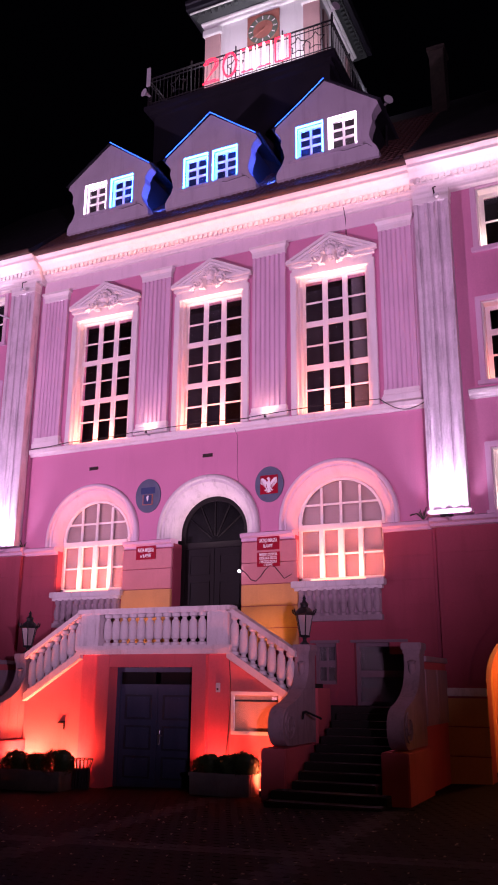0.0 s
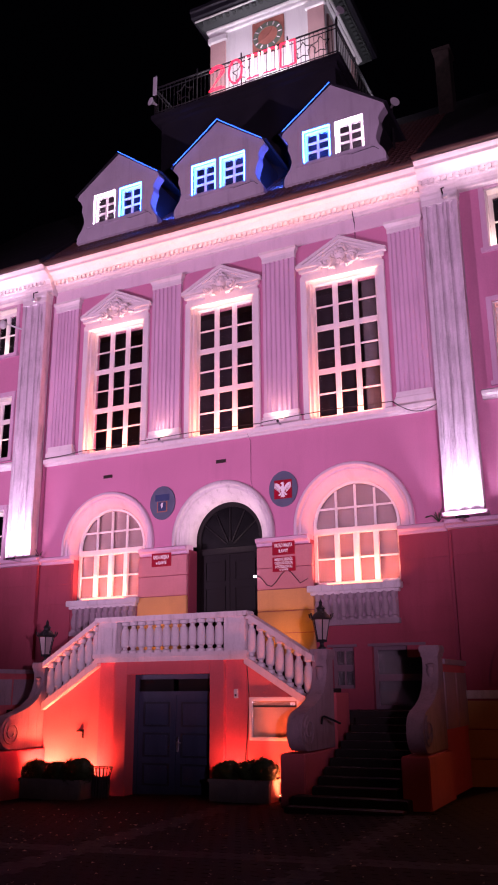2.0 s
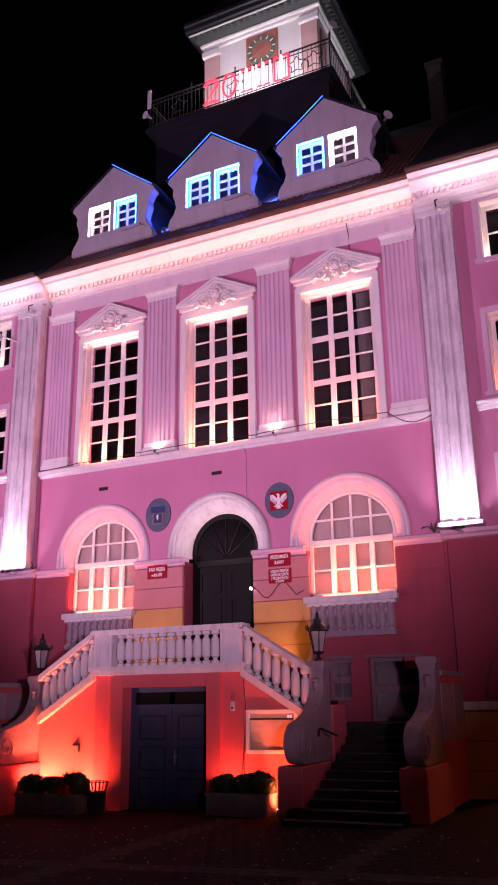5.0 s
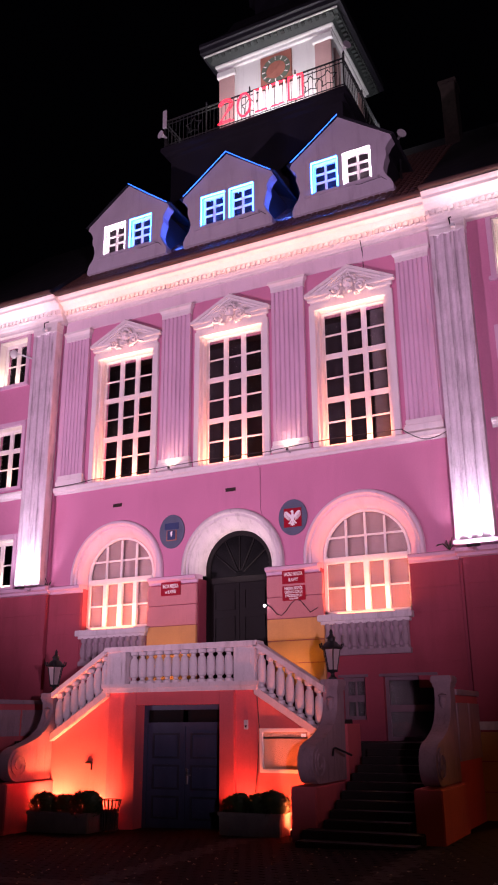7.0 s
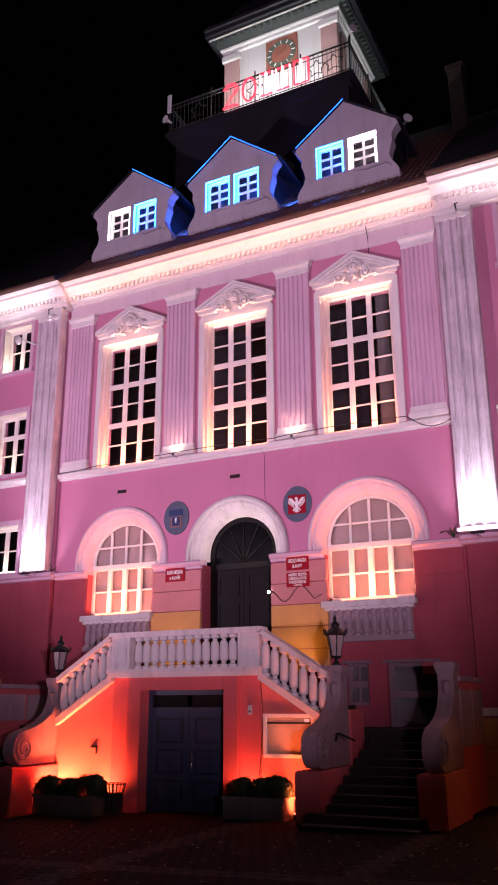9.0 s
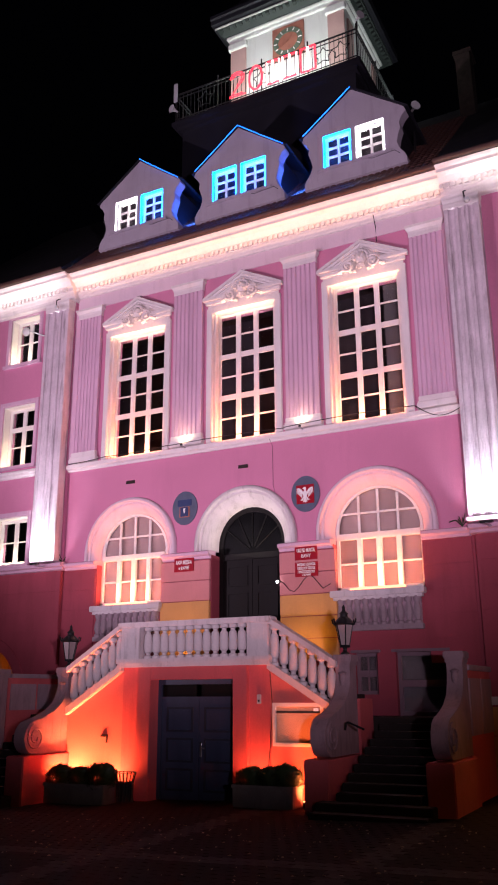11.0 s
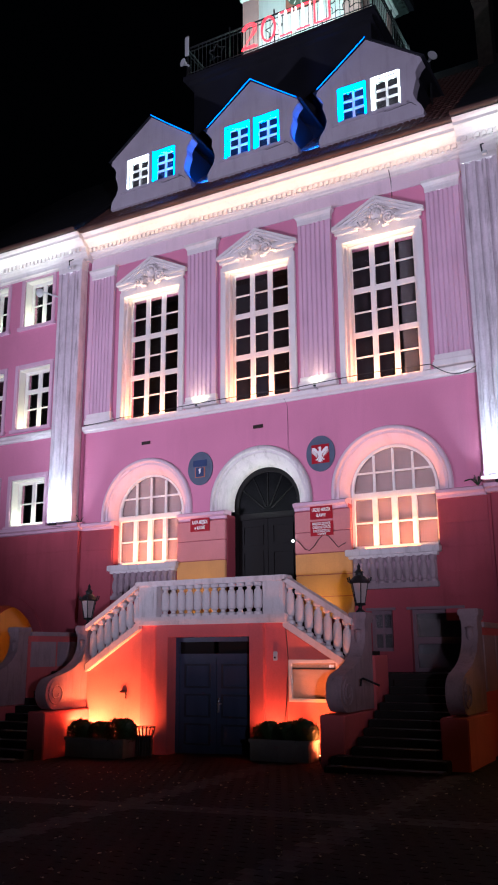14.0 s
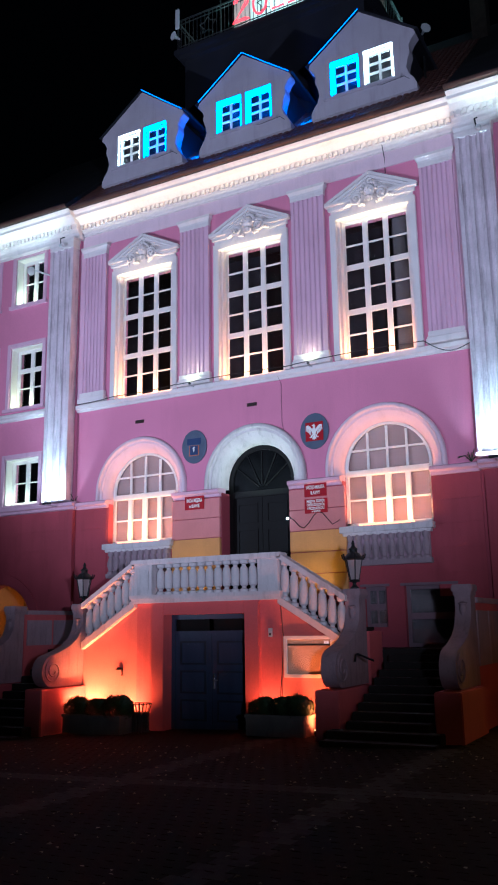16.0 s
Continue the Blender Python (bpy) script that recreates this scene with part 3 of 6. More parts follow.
# rusticated piers beside the entrance: block by block
for s in (-1, 1):
    pier = thing("pier", "ochre rusticated pier beside the entrance", "pier", "entrance piers", kind="structure")
    z = 2.80
    k = 0
    while z < 5.30:
        h = min(0.50, 5.325 - z)
        a, b = sorted((s * 0.955, s * 2.38))
        part("block", one_box(a, b, -0.06, 0.025, z + 0.012, z + h - 0.006, 0.014), OCHRE if z < 4.2 else ROSEBLOCK, pier)
        z += 0.50
        k += 1

# ---------------------------------------------------------------- windows


def casement(parent, x0, x1, z0, z1, y, cols, rows, heavy_rows=(), heavy_cols=(), bar=0.035, edge=0.07, depth=0.06, glass=True, pane_mat=None, paint=PAINT):
    """Frame, glazing bars and single panes of one window."""
    fr = B()
    box(fr, x0, x0 + edge, y, y + depth, z0, z1)
    box(fr, x1 - edge, x1, y, y + depth, z0, z1)
    box(fr, x0 + edge, x1 - edge, y, y + depth, z0, z0 + edge)
    box(fr, x0 + edge, x1 - edge, y, y + depth, z1 - edge, z1)
    frame_ob = part("window_frame", fr, paint, parent)
    ix0, ix1, iz0, iz1 = x0 + edge, x1 - edge, z0 + edge, z1 - edge
    xs = [ix0 + (ix1 - ix0) * i / cols for i in range(cols + 1)]
    zs = [iz0 + (iz1 - iz0) * i / rows for i in range(rows + 1)]
    for i in range(1, cols):
        w = 0.065 if i in heavy_cols else bar / 2
        part("mullion", one_box(xs[i] - w, xs[i] + w, y - 0.004, y + depth - 0.006, iz0, iz1), paint, parent)
    for j in range(1, rows):
        w = 0.07 if j in heavy_rows else bar / 2
        part("glazing_bar", one_box(ix0, ix1, y + 0.005, y + depth - 0.012, zs[j] - w, zs[j] + w), paint, parent)
    if glass:
        for i in range(cols):
            for j in range(rows):
                pn = part("pane", one_box(xs[i], xs[i + 1], y + 0.026, y + 0.032, zs[j], zs[j + 1]), pane_mat or GLASS, parent)
                pn.visible_shadow = False
    return frame_ob


def scroll_ornament(bm, cx, cz, y, s=1.0):
    """Stucco cartouche: a shell boss with leafy scrolls on either side."""
    def blob(x, z, rx, rz, d, n=10):
        v = bmesh.ops.create_uvsphere(bm, u_segments=n, v_segments=6, radius=1)["verts"]
        bmesh.ops.transform(bm, matrix=Matrix.Translation((x, y, z)) @ Matrix.Diagonal((rx, d, rz, 1)), verts=v)
    # round boss with a rim of curls above it and drops below
    blob(cx, cz + 0.08 * s, 0.13 * s, 0.15 * s, 0.13, 14)
    blob(cx, cz + 0.07 * s, 0.03 * s, 0.05 * s, 0.165, 8)
    for k in (-1, 1):
        blob(cx + k * 0.055 * s, cz + 0.115 * s, 0.04 * s, 0.018 * s, 0.145, 8)
        blob(cx + k * 0.06 * s, cz + 0.03 * s, 0.04 * s, 0.035 * s, 0.138, 8)
    for k in range(9):
        an = radians(-10 + 25 * k)
        blob(cx + 0.165 * s * math.cos(an), cz + 0.10 * s + 0.165 * s * math.sin(an), 0.042 * s, 0.042 * s, 0.09, 8)
    blob(cx, cz - 0.09 * s, 0.085 * s, 0.06 * s, 0.11)
    for k in (-2, -1, 0, 1, 2):
        tube(bm, [(cx + k * 0.035 * s, y - 0.08, cz - 0.09 * s), (cx + k * 0.05 * s, y - 0.07, cz - (0.21 - 0.02 * abs(k)) * s)], 0.017 * s, 6)
    for k in (-1, 1):
        pts = []
        for i in range(30):
            t = i / 29
            ang = math.pi * 0.62 - 3.1 * math.pi * t
            r = (0.150 - 0.112 * t) * s
            pts.append((cx + k * (0.285 * s + r * math.cos(ang)), y - 0.045 - 0.05 * t, cz - 0.075 * s + r * math.sin(ang)))
        tube(bm, pts, 0.030 * s, 7)
        blob(cx + k * 0.285 * s, cz - 0.075 * s, 0.035 * s, 0.035 * s, 0.13, 8)
        # leafy tails running out along the end cornices
        tube(bm, [(cx + k * (0.20 + 0.30 * i / 9) * s, y - 0.05 + 0.02 * i / 9, cz + (0.06 + 0.02 * math.sin(i * 1.5) - 0.012 * i) * s) for i in range(10)], 0.024 * s, 6)
        for i in range(3):
            blob(cx + k * (0.41 + 0.055 * i) * s, cz - (0.13 + 0.015 * i) * s, 0.042 * s, 0.030 * s, 0.075 - 0.012 * i, 8)
            blob(cx + k * (0.15 + 0.05 * i) * s, cz - (0.215 - 0.008 * i) * s, 0.030 * s, 0.034 * s, 0.07, 8)


for i, cx in enumerate((-3.36, 0, 3.36)):
    w = thing("window_%d" % (i + 1), "tall white multi-pane window in a stucco surround with a pediment", "window", "tall windows", kind="structure")
    casement(w, cx - 0.86, cx + 0.86, 8.34, 11.96, 0.18, 3, 6, heavy_rows=(2, 4), heavy_cols=(1, 2))
    sr = B()
    for s in (-1, 1):
        a, b = sorted((cx + s * 0.93, cx + s * 1.10))
        box(sr, a, b, -0.07, 0.22, 8.33, 12.02, 0.012)
        a, b = sorted((cx + s * 0.86, cx + s * 0.93))
        box(sr, a, b, 0.02, 0.30, 8.33, 11.97)
    box(sr, cx - 1.10, cx + 1.10, -0.075, 0.22, 11.965, 12.12, 0.012)
    part("surround", sr, WHITE, w)
    pe = B()
    # broken pediment: end cornices, raking mouldings and back plate
    prism(pe, [(cx - 1.04, 12.12), (cx + 1.04, 12.12), (cx + 1.04, 12.40), (cx, 12.92), (cx - 1.04, 12.40)], ALONG_Y, -0.035, 0.02)
    for s in (-1, 1):
        for u0, u1, yf, za, zb in ((0.52, 1.06, -0.07, 12.12, 12.21), (0.50, 1.12, -0.115, 12.21, 12.31), (0.47, 1.19, -0.165, 12.32, 12.41)):
            a, b = sorted((cx + s * u0, cx + s * u1))
            box(pe, a, b, yf, -0.03, za, zb, 0.012)
        prism(pe, [(cx + s * 1.19, 12.412), (cx, 13.01), (cx, 12.93), (cx + s * 1.03, 12.412)], ALONG_Y, -0.165, -0.03)
        prism(pe, [(cx + s * 1.015, 12.413), (cx, 12.922), (cx, 12.855), (cx + s * 0.88, 12.413)], ALONG_Y, -0.115, -0.03)
        prism(pe, [(cx + s * 0.865, 12.414), (cx, 12.847), (cx, 12.80), (cx + s * 0.765, 12.414)], ALONG_Y, -0.075, -0.03)
    part("pediment", pe, WHITE, w)
    cap = B()
    for s in (-1, 1):
        prism(cap, [(cx + s * 1.18, 12.422), (cx, 13.015), (cx, 13.023), (cx + s * 1.18, 12.43)], ALONG_Y, -0.15, -0.02)
    part("pediment_flashing", cap, GUTTER, w, "thin brown metal flashing")
    orn = B()
    scroll_ornament(orn, cx, 12.42, -0.11, 1.14)
    part("cartouche", orn, WHITE, w, "white stucco cartouche with scrolls", smooth=True)
    part("sill_strip", one_box(cx - 0.8, cx + 0.8, 0.06, 0.10, 8.315, 8.335), LED_SILL, w, "glowing orange light strip")
    if cx > 1:
        part("inner_curtain", one_box(cx + 0.30, cx + 0.84, 0.62, 0.64, 8.3, 12.0), CURTAIN, w, "grey net curtain behind the panes")

for nm, cx in (("window_4", -3.41), ("window_5", 3.36)):
    w = thing(nm, "round-arched white window with pale blinds drawn behind", "window", "arched windows", kind="structure")
    r, sp, y = 1.04, 5.70, 0.21
    fr = B()
    ring_band(fr, cx, sp, r - 0.06, r, y, y + 0.07)
    for s in (-1, 1):
        a, b = sorted((cx + s * (r - 0.07), cx + s * r))
        box(fr, a, b, y, y + 0.07, 4.32, sp)
    box(fr, cx - r, cx + r, y, y + 0.07, 4.32, 4.42)
    part("window_frame", fr, PAINT, w)
    part("transom", one_box(cx - r + 0.05, cx + r - 0.05, y - 0.06, y + 0.07, 5.51, 5.65, 0.015), PAINT, w, "heavy white transom")
    for k in (-1, 0, 1):
        x = cx + k * 0.47
        hgt = math.sqrt((r - 0.085) ** 2 - (x - cx) ** 2)
        part("mullion", one_box(x - 0.025, x + 0.025, y, y + 0.05, 5.65, sp + hgt), PAINT, w)
        t = 0.11 if k else 0.13
        part("mullion", one_box(x - t / 2, x + t / 2, y - 0.03, y + 0.06, 4.42, 5.51), PAINT, w)
    part("glazing_bar", one_box(cx - 0.89, cx + 0.89, y + 0.005, y + 0.045, 6.10, 6.145), PAINT, w)
    for z in (4.95,):
        part("glazing_bar", one_box(cx - r + 0.08, cx + r - 0.08, y + 0.005, y + 0.045, z - 0.02, z + 0.02), PAINT, w)
    bl = B()
    prism(bl, [(cx - r + 0.06, 4.40), (cx + r - 0.06, 4.40)] + arc(cx, sp, r - 0.06, 0, math.pi, 28), ALONG_Y, y + 0.10, y + 0.115)
    part("blind", bl, BLIND, w, "pale cream blind")
    gl = B()
    prism(gl, [(cx - r + 0.06, 4.40), (cx + r - 0.06, 4.40)] + arc(cx, sp, r - 0.06, 0, math.pi, 28), ALONG_Y, y + 0.03, y + 0.036)
    pn = part("pane", gl, GLASS, w)
    pn.visible_shadow = False
    part("sill_strip", one_box(cx - 0.62, cx + 0.66, -0.15, -0.11, 4.317, 4.345), LED_SILL, w, "glowing dotted light strip")
    sl = B()
    box(sl, cx - 1.10, cx + 1.08, -0.20, 0.21, 4.17, 4.315, 0.015)
    box(sl, cx - 1.04, cx + 1.02, -0.14, 0.02, 4.10, 4.17, 0.01)
    part("window_sill", sl, STONE, w, "wide pale stone sill")
    # blind balustrade below the sill, its shade put into the stone colour
    part("plinth", one_box(cx - 1.0, cx + 1.0, -0.14, 0.02, 3.42, 3.54, 0.012), DIMSTONE, w)
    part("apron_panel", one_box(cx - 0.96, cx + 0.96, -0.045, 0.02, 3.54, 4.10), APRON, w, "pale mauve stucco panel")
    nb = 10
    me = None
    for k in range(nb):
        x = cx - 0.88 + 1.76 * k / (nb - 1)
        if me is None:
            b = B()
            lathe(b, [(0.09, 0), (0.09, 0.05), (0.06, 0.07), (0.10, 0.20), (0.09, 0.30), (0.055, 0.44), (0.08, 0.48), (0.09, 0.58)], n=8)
            ob = part("baluster", b, DIMSTONE, w, smooth=True)
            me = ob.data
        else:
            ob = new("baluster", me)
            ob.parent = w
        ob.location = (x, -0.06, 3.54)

# wing windows
n_w = 6
for cols in (WIN_COLS_W, WIN_COLS_E):
    for ci, (a, b) in enumerate(cols):
        for ri, (z0, z1) in enumerate(ROWS):
            if cols[ci][0] > 8.5:
                continue
            a, b = cols[ci][0] + INSET[z0], cols[ci][1] - INSET[z0]
            w = thing("window_%d" % n_w, "white wing window with brightly lit reveals", "window", "wing windows", kind="structure")
            n_w += 1
            casement(w, a + 0.04, b - 0.04, z0 + 0.02, z1 - 0.02, 0.16, 2, (2, 3, 2)[ri], heavy_rows=((), (2,), ())[ri], heavy_cols=(1,), edge=0.10)
            sr = B()
            for s, x in ((-1, a), (1, b)):
                p, q = sorted((x, x + s * 0.13))
                box(sr, p, q, -0.14, 0.0, z0 - 0.02, min(z1 + 0.13, 13.355), 0.012)
            box(sr, a - 0.002, b + 0.002, -0.14, 0.0, z1, min(z1 + 0.13, 13.355), 0.01)
            box(sr, a - 0.18, b + 0.18, -0.20, 0.16, z0 - 0.10, z0, 0.012)
            part("surround", sr, LILAC, w)
            lm = B()
            for s, x in ((-1, a), (1, b)):
                p, q = sorted((x, x - s * 0.035))
                box(lm, p, q, -0.08, 0.16, z0, z1)
            box(lm, a + 0.035, b - 0.035, -0.08, 0.16, z1 - 0.035, z1)
            part("reveal_lining", lm, PAINT, w)
            col = ((1.0, 0.86, 0.55), LED if a > 0 else (1.0, 0.74, 0.42), (1.0, 0.86, 0.60))[ri]
            area("strip_wing_window", ((a + b) / 2, 0.0, z0 + 0.05), ((a + b) / 2, 0.04, z1), 11, col, b - a - 0.2, 0.06)

# ---------------------------------------------------------------- roof
roof = thing("roof", "dark steep clay-tiled roof of the town hall", "roof", kind="structure")
bm = B()
prism(bm, [(-0.70, 14.14), (6.0, 20.6), (6.0, 20.4), (-0.58, 14.08)], ALONG_X, -5.55, 5.55)
prism(bm, [(-0.90, 14.14), (6.0, 20.58), (6.0, 20.38), (-0.78, 14.08)], ALONG_X, -11.8, -5.56)
prism(bm, [(-0.90, 14.14), (6.0, 20.58), (6.0, 20.38), (-0.78, 14.08)], ALONG_X, 5.56, 11.8)
part("roof_slab", bm, SHEET, roof)
verts, faces = [], []
for row in range(22):
    y0 = -0.74 + 0.235 * row
    for k in range(64):
        x0 = -5.52 + 0.1725 * k
        za = 14.16 + (y0 + 0.70) * 0.964
        b = len(verts)
        jit = random.uniform(-0.008, 0.008)
        for dy, lift in ((0, 0.03), (0.26, 0.012)):
            for dx, up in ((0.0, 0), (0.045, 0.022), (0.09, 0.03), (0.135, 0.022), (0.17, 0)):
                verts.append((x0 + dx, y0 + dy + jit, za + dy * 0.964 + lift + up))
        for q in range(4):
            faces.append((b + q, b + q + 1, b + q + 6, b + q + 5))
        for q in range(4):
            verts.append((verts[b + q][0], verts[b + q][1], verts[b + q][2] - 0.03))
        faces.append((b, b + 1, b + 2, b + 3, b + 4))
me = bpy.data.meshes.new("roof_tiles")
me.from_pydata(verts, [], faces)
me.materials.append(TILE)
rt = new("roof_tiles", me)
rt.parent = roof
rt["kind"] = "stuff"

# ---------------------------------------------------------------- dormers


def dormer(cx, lit, rope_sides):
    d = thing("dormer", "grey-lilac gabled dormer with curved sides and two small lit windows", "dormer", "dormers on the roof")
    y = -0.12
    half = [(1.40, 14.86), (1.40, 15.02), (1.34, 15.16), (1.22, 15.32), (1.16, 15.52), (1.20, 15.72), (1.27, 15.92), (1.25, 16.10), (1.33, 16.26), (1.44, 16.38), (1.40, 16.50)]
    outline = [(cx + u, v) for u, v in half] + [(cx, 17.55)] + [(cx - u, v) for u, v in reversed(half)]
    # front as a wall with two openings, trimmed strip by strip to the curved outline
    bm = B()
    wins = [(cx - 0.84, cx - 0.07), (cx + 0.07, cx + 0.84)]
    z0w, z1w = 15.40, 16.36

    def half_at(z):
        if z >= 16.5:
            return 1.40 * (17.55 - z) / 1.05
        for (u, v), (u2, v2) in zip(half, half[1:]):
            if v <= z <= v2:
                return u + (u2 - u) * (z - v) / max(1e-6, v2 - v)
        return 1.40
    zs = sorted({v for _, v in half} | {z0w, z1w, 17.55, 16.9})
    for s, t in zip(zs, zs[1:]):
        ha, hb = half_at(s), half_at(t)
        if z0w - 1e-6 <= s and t <= z1w + 1e-6:
            cuts = [(None, wins[0][0]), (wins[0][1], wins[1][0]), (wins[1][1], None)]
        else:
            cuts = [(None, None)]
        for a, b in cuts:
            pa, pb = (cx - ha if a is None else a), (cx - hb if a is None else a)
            qa, qb = (cx + ha if b is None else b), (cx + hb if b is None else b)
            pts = [(pa, s), (qa, s), (qb, t), (pb, t)] if hb > 0.001 or b is not None else [(pa, s), (qa, s), (cx, t)]
            prism(bm, pts, ALONG_Y, y, y + 0.30)
    part("front", bm, GREYSTUCCO, d)
    for s in (-1, 1):
        a, b = sorted((cx + s * 1.10, cx + s * 1.16))
        part("cheek", prism(B(), [(y + 0.30, 15.0), (y + 0.30, 16.42), (1.65, 16.42)], ALONG_X, a, b), SHEET, d, "dark metal cheek")
    for s in (-1, 1):
        part("dormer_roof", prism(B(), [(cx + s * 1.46, 16.46), (cx, 17.56), (cx, 17.62), (cx + s * 1.52, 16.48)], ALONG_Y, y - 0.05, 2.6), SHEET, d, "dark metal gable slope")
    part("sill", one_box(cx - 1.02, cx + 1.02, y - 0.07, y, 15.27, 15.34, 0.01), GREYSTUCCO, d)
    for k, ((a, b), tint) in enumerate(zip(wins, lit)):
        casement(d, a + 0.02, b - 0.02, z0w + 0.01, z1w - 0.01, y + 0.12, 2, 3, bar=0.055, edge=0.075, paint=PAINT)
        # sheet added behind the panes; blue-lit windows get the glow-tinted one
        part("lining", one_box(a - 0.03, b + 0.03, y + 0.31, y + 0.33, z0w - 0.03, z1w + 0.03), CURTAIN if tint == "w" else BLUEBACK, d)
        led = B()
        t = 0.022
        box(led, a, a + t, y + 0.015, y + 0.05, z0w, z1w)
        box(led, b - t, b, y + 0.015, y + 0.05, z0w, z1w)
        box(led, a + t, b - t, y + 0.015, y + 0.05, z1w - t, z1w)
        part("light_strip", led, LED_BLUE if tint == "b" else LED_WHITE, d, "glowing blue light strip" if tint == "b" else "glowing white light strip")
    rope = B()
    for s in rope_sides:
        tube(rope, [(cx + s * 1.40, y - 0.06, 16.52), (cx + s * 0.7, y - 0.06, 17.05), (cx, y - 0.06, 17.60)], 0.010, 5)
    part("light_rope", rope, LED_EDGE, d, "blue light rope along the gable")
    return d


dormer(-3.45, "wb", (1,))
dormer(-0.09, "bb", (-1, 1))
dormer(3.31, "bw", (-1,))
for cx in (-1.72, 1.68):
    area("strip_roof", (cx, 0.15, 15.12), (cx, 1.5, 16.42), 50, BLUE, 0.4, 0.1)

# ---------------------------------------------------------------- tower
tower = thing("clock_tower", "white clock tower with iron gallery, floodlit at night", "tower")
part("base", one_box(-2.95, 2.95, 1.45, 6.6, 15.6, 19.42), SHEET, tower, "dark metal-clad tower base")
gal = B()
box(gal, -3.2, 3.2, 1.15, 6.8, 19.55, 19.70, 0.02)
box(gal, -3.05, 3.05, 1.30, 6.7, 19.42, 19.55)
part("gallery_floor", gal, SHEET, tower)
part("shaft", one_box(-2.05, 2.05, 3.2, 6.6, 19.70, 23.90), TOWERWHITE, tower)
for s in (-1, 1):
    a, b = sorted((s * 1.52, s * 2.10))
    part("corner_pilaster", one_box(a, b, 3.12, 3.2, 19.70, 23.55, 0.01), ROSETOWER, tower, "faded rose corner strip")
    a, b = sorted((s * 1.46, s * 2.16))
    part("capital", one_box(a, b, 3.04, 3.2, 23.55, 23.80, 0.02), TOWERWHITE, tower)
    part("side_pilaster", one_box(2.05, 2.12, 3.5 if s < 0 else 5.9, 3.95 if s < 0 else 6.35, 19.7, 23.5, 0.01), ROSETOWER, tower)
ent = B()
box(ent, -2.15, 2.15, 3.10, 6.70, 23.90, 24.02, 0.015)
box(ent, -2.22, 2.22, 3.02, 6.78, 24.02, 24.12, 0.02)
part("entablature", ent, TOWERWHITE, tower)
eave = B()
prism(eave, [(-2.24, 24.12), (2.24, 24.12), (2.42, 24.32), (-2.42, 24.32)], ALONG_Y, 2.98, 7.0)
box(eave, -2.46, 2.50, 2.72, 7.2, 24.30, 24.44, 0.02)
part("eave", eave, COPPERGREEN, tower, "green-grey painted boxed eave", smooth=False)
cave = B()
prism(cave, [(2.76, 24.30), (2.98, 24.13), (2.98, 24.30)], ALONG_X, -2.3, 2.3)
part("cove", cave, COPPERGREEN, tower)
mod = B()
for k in range(19):
    x = -2.28 + 0.253 * k
    box(mod, x - 0.06, x + 0.06, 2.74, 2.98, 24.22, 24.30)
    box(mod, 2.20, 2.46, 3.0 + 0.21 * k - 0.06, 3.0 + 0.21 * k + 0.06, 24.20, 24.30)
mo = part("modillion_band", mod, COPPERGREEN, tower)
mo["kind"] = "stuff"
part("eave_fascia", one_box(-2.49, 2.53, 2.68, 2.72, 24.30, 24.36, 0.006), TOWERWHITE, tower, "pale moulded eave edge")
up = B()
prism(up, [(2.68, 24.44), (2.60, 24.47), (2.58, 24.62), (2.52, 24.66), (2.52, 24.78), (7.3, 24.78), (7.3, 24.44)], ALONG_X, -2.60, 2.66)
part("eave_gutter", up, SHEET, tower, "dark metal eave gutter")
rf = B()
pr = [(2.3, 24.78), (2.1, 25.1), (1.8, 25.5), (1.6, 26.0)]
rings = [[rf.verts.new((sx * h, 4.9 + sy * h, z)) for sx, sy in ((-1, -1), (1, -1), (1, 1), (-1, 1))] for h, z in pr]
for a, b in zip(rings, rings[1:]):
    for i in range(4):
        rf.faces.new((a[i], a[(i + 1) % 4], b[(i + 1) % 4], b[i]))
rf.faces.new(rings[0][::-1])
rf.faces.new(rings[-1])
part("tower_roof", rf, SHEET, tower, "dark curved metal roof")
part("lantern_stage", lathe(B(), [(1.45, 25.9), (1.45, 28.2), (1.75, 28.3), (1.6, 28.7), (0.7, 30.2), (0.1, 31.2)], 0, 4.9, 0, 8), SHEET, tower, "dark octagonal lantern stage")
face = part("clock_panel", one_box(-0.50, 0.66, 3.14, 3.2, 22.45, 23.80, 0.01), CLOCKRED, tower, "faded red square clock panel")
ringm = B()
ring_band(ringm, 0.08, 23.12, 0.36, 0.54, 3.115, 3.14, 40, 0, 2 * math.pi - 0.001)
part("chapter_ring", ringm, CLOCKGREEN, face, "dull green chapter ring")
for k in range(12):
    an = k * math.pi / 6
    part("numeral_bar", box(B(), -0.014, 0.014, 3.10, 3.118, 0.39, 0.51, 0, Matrix.Translation((0.08, 0, 23.12)) @ Matrix.Rotation(an, 4, "Y")), LETTER, face)
for an, ln in ((radians(35), 0.30), (radians(235), 0.42)):
    part("clock_hand", box(B(), -0.03, 0.03, 3.09, 3.10, -0.05, ln, 0, Matrix.Translation((0.08, 0, 23.12)) @ Matrix.Rotation(an, 4, "Y")), CLOCKRED, face)

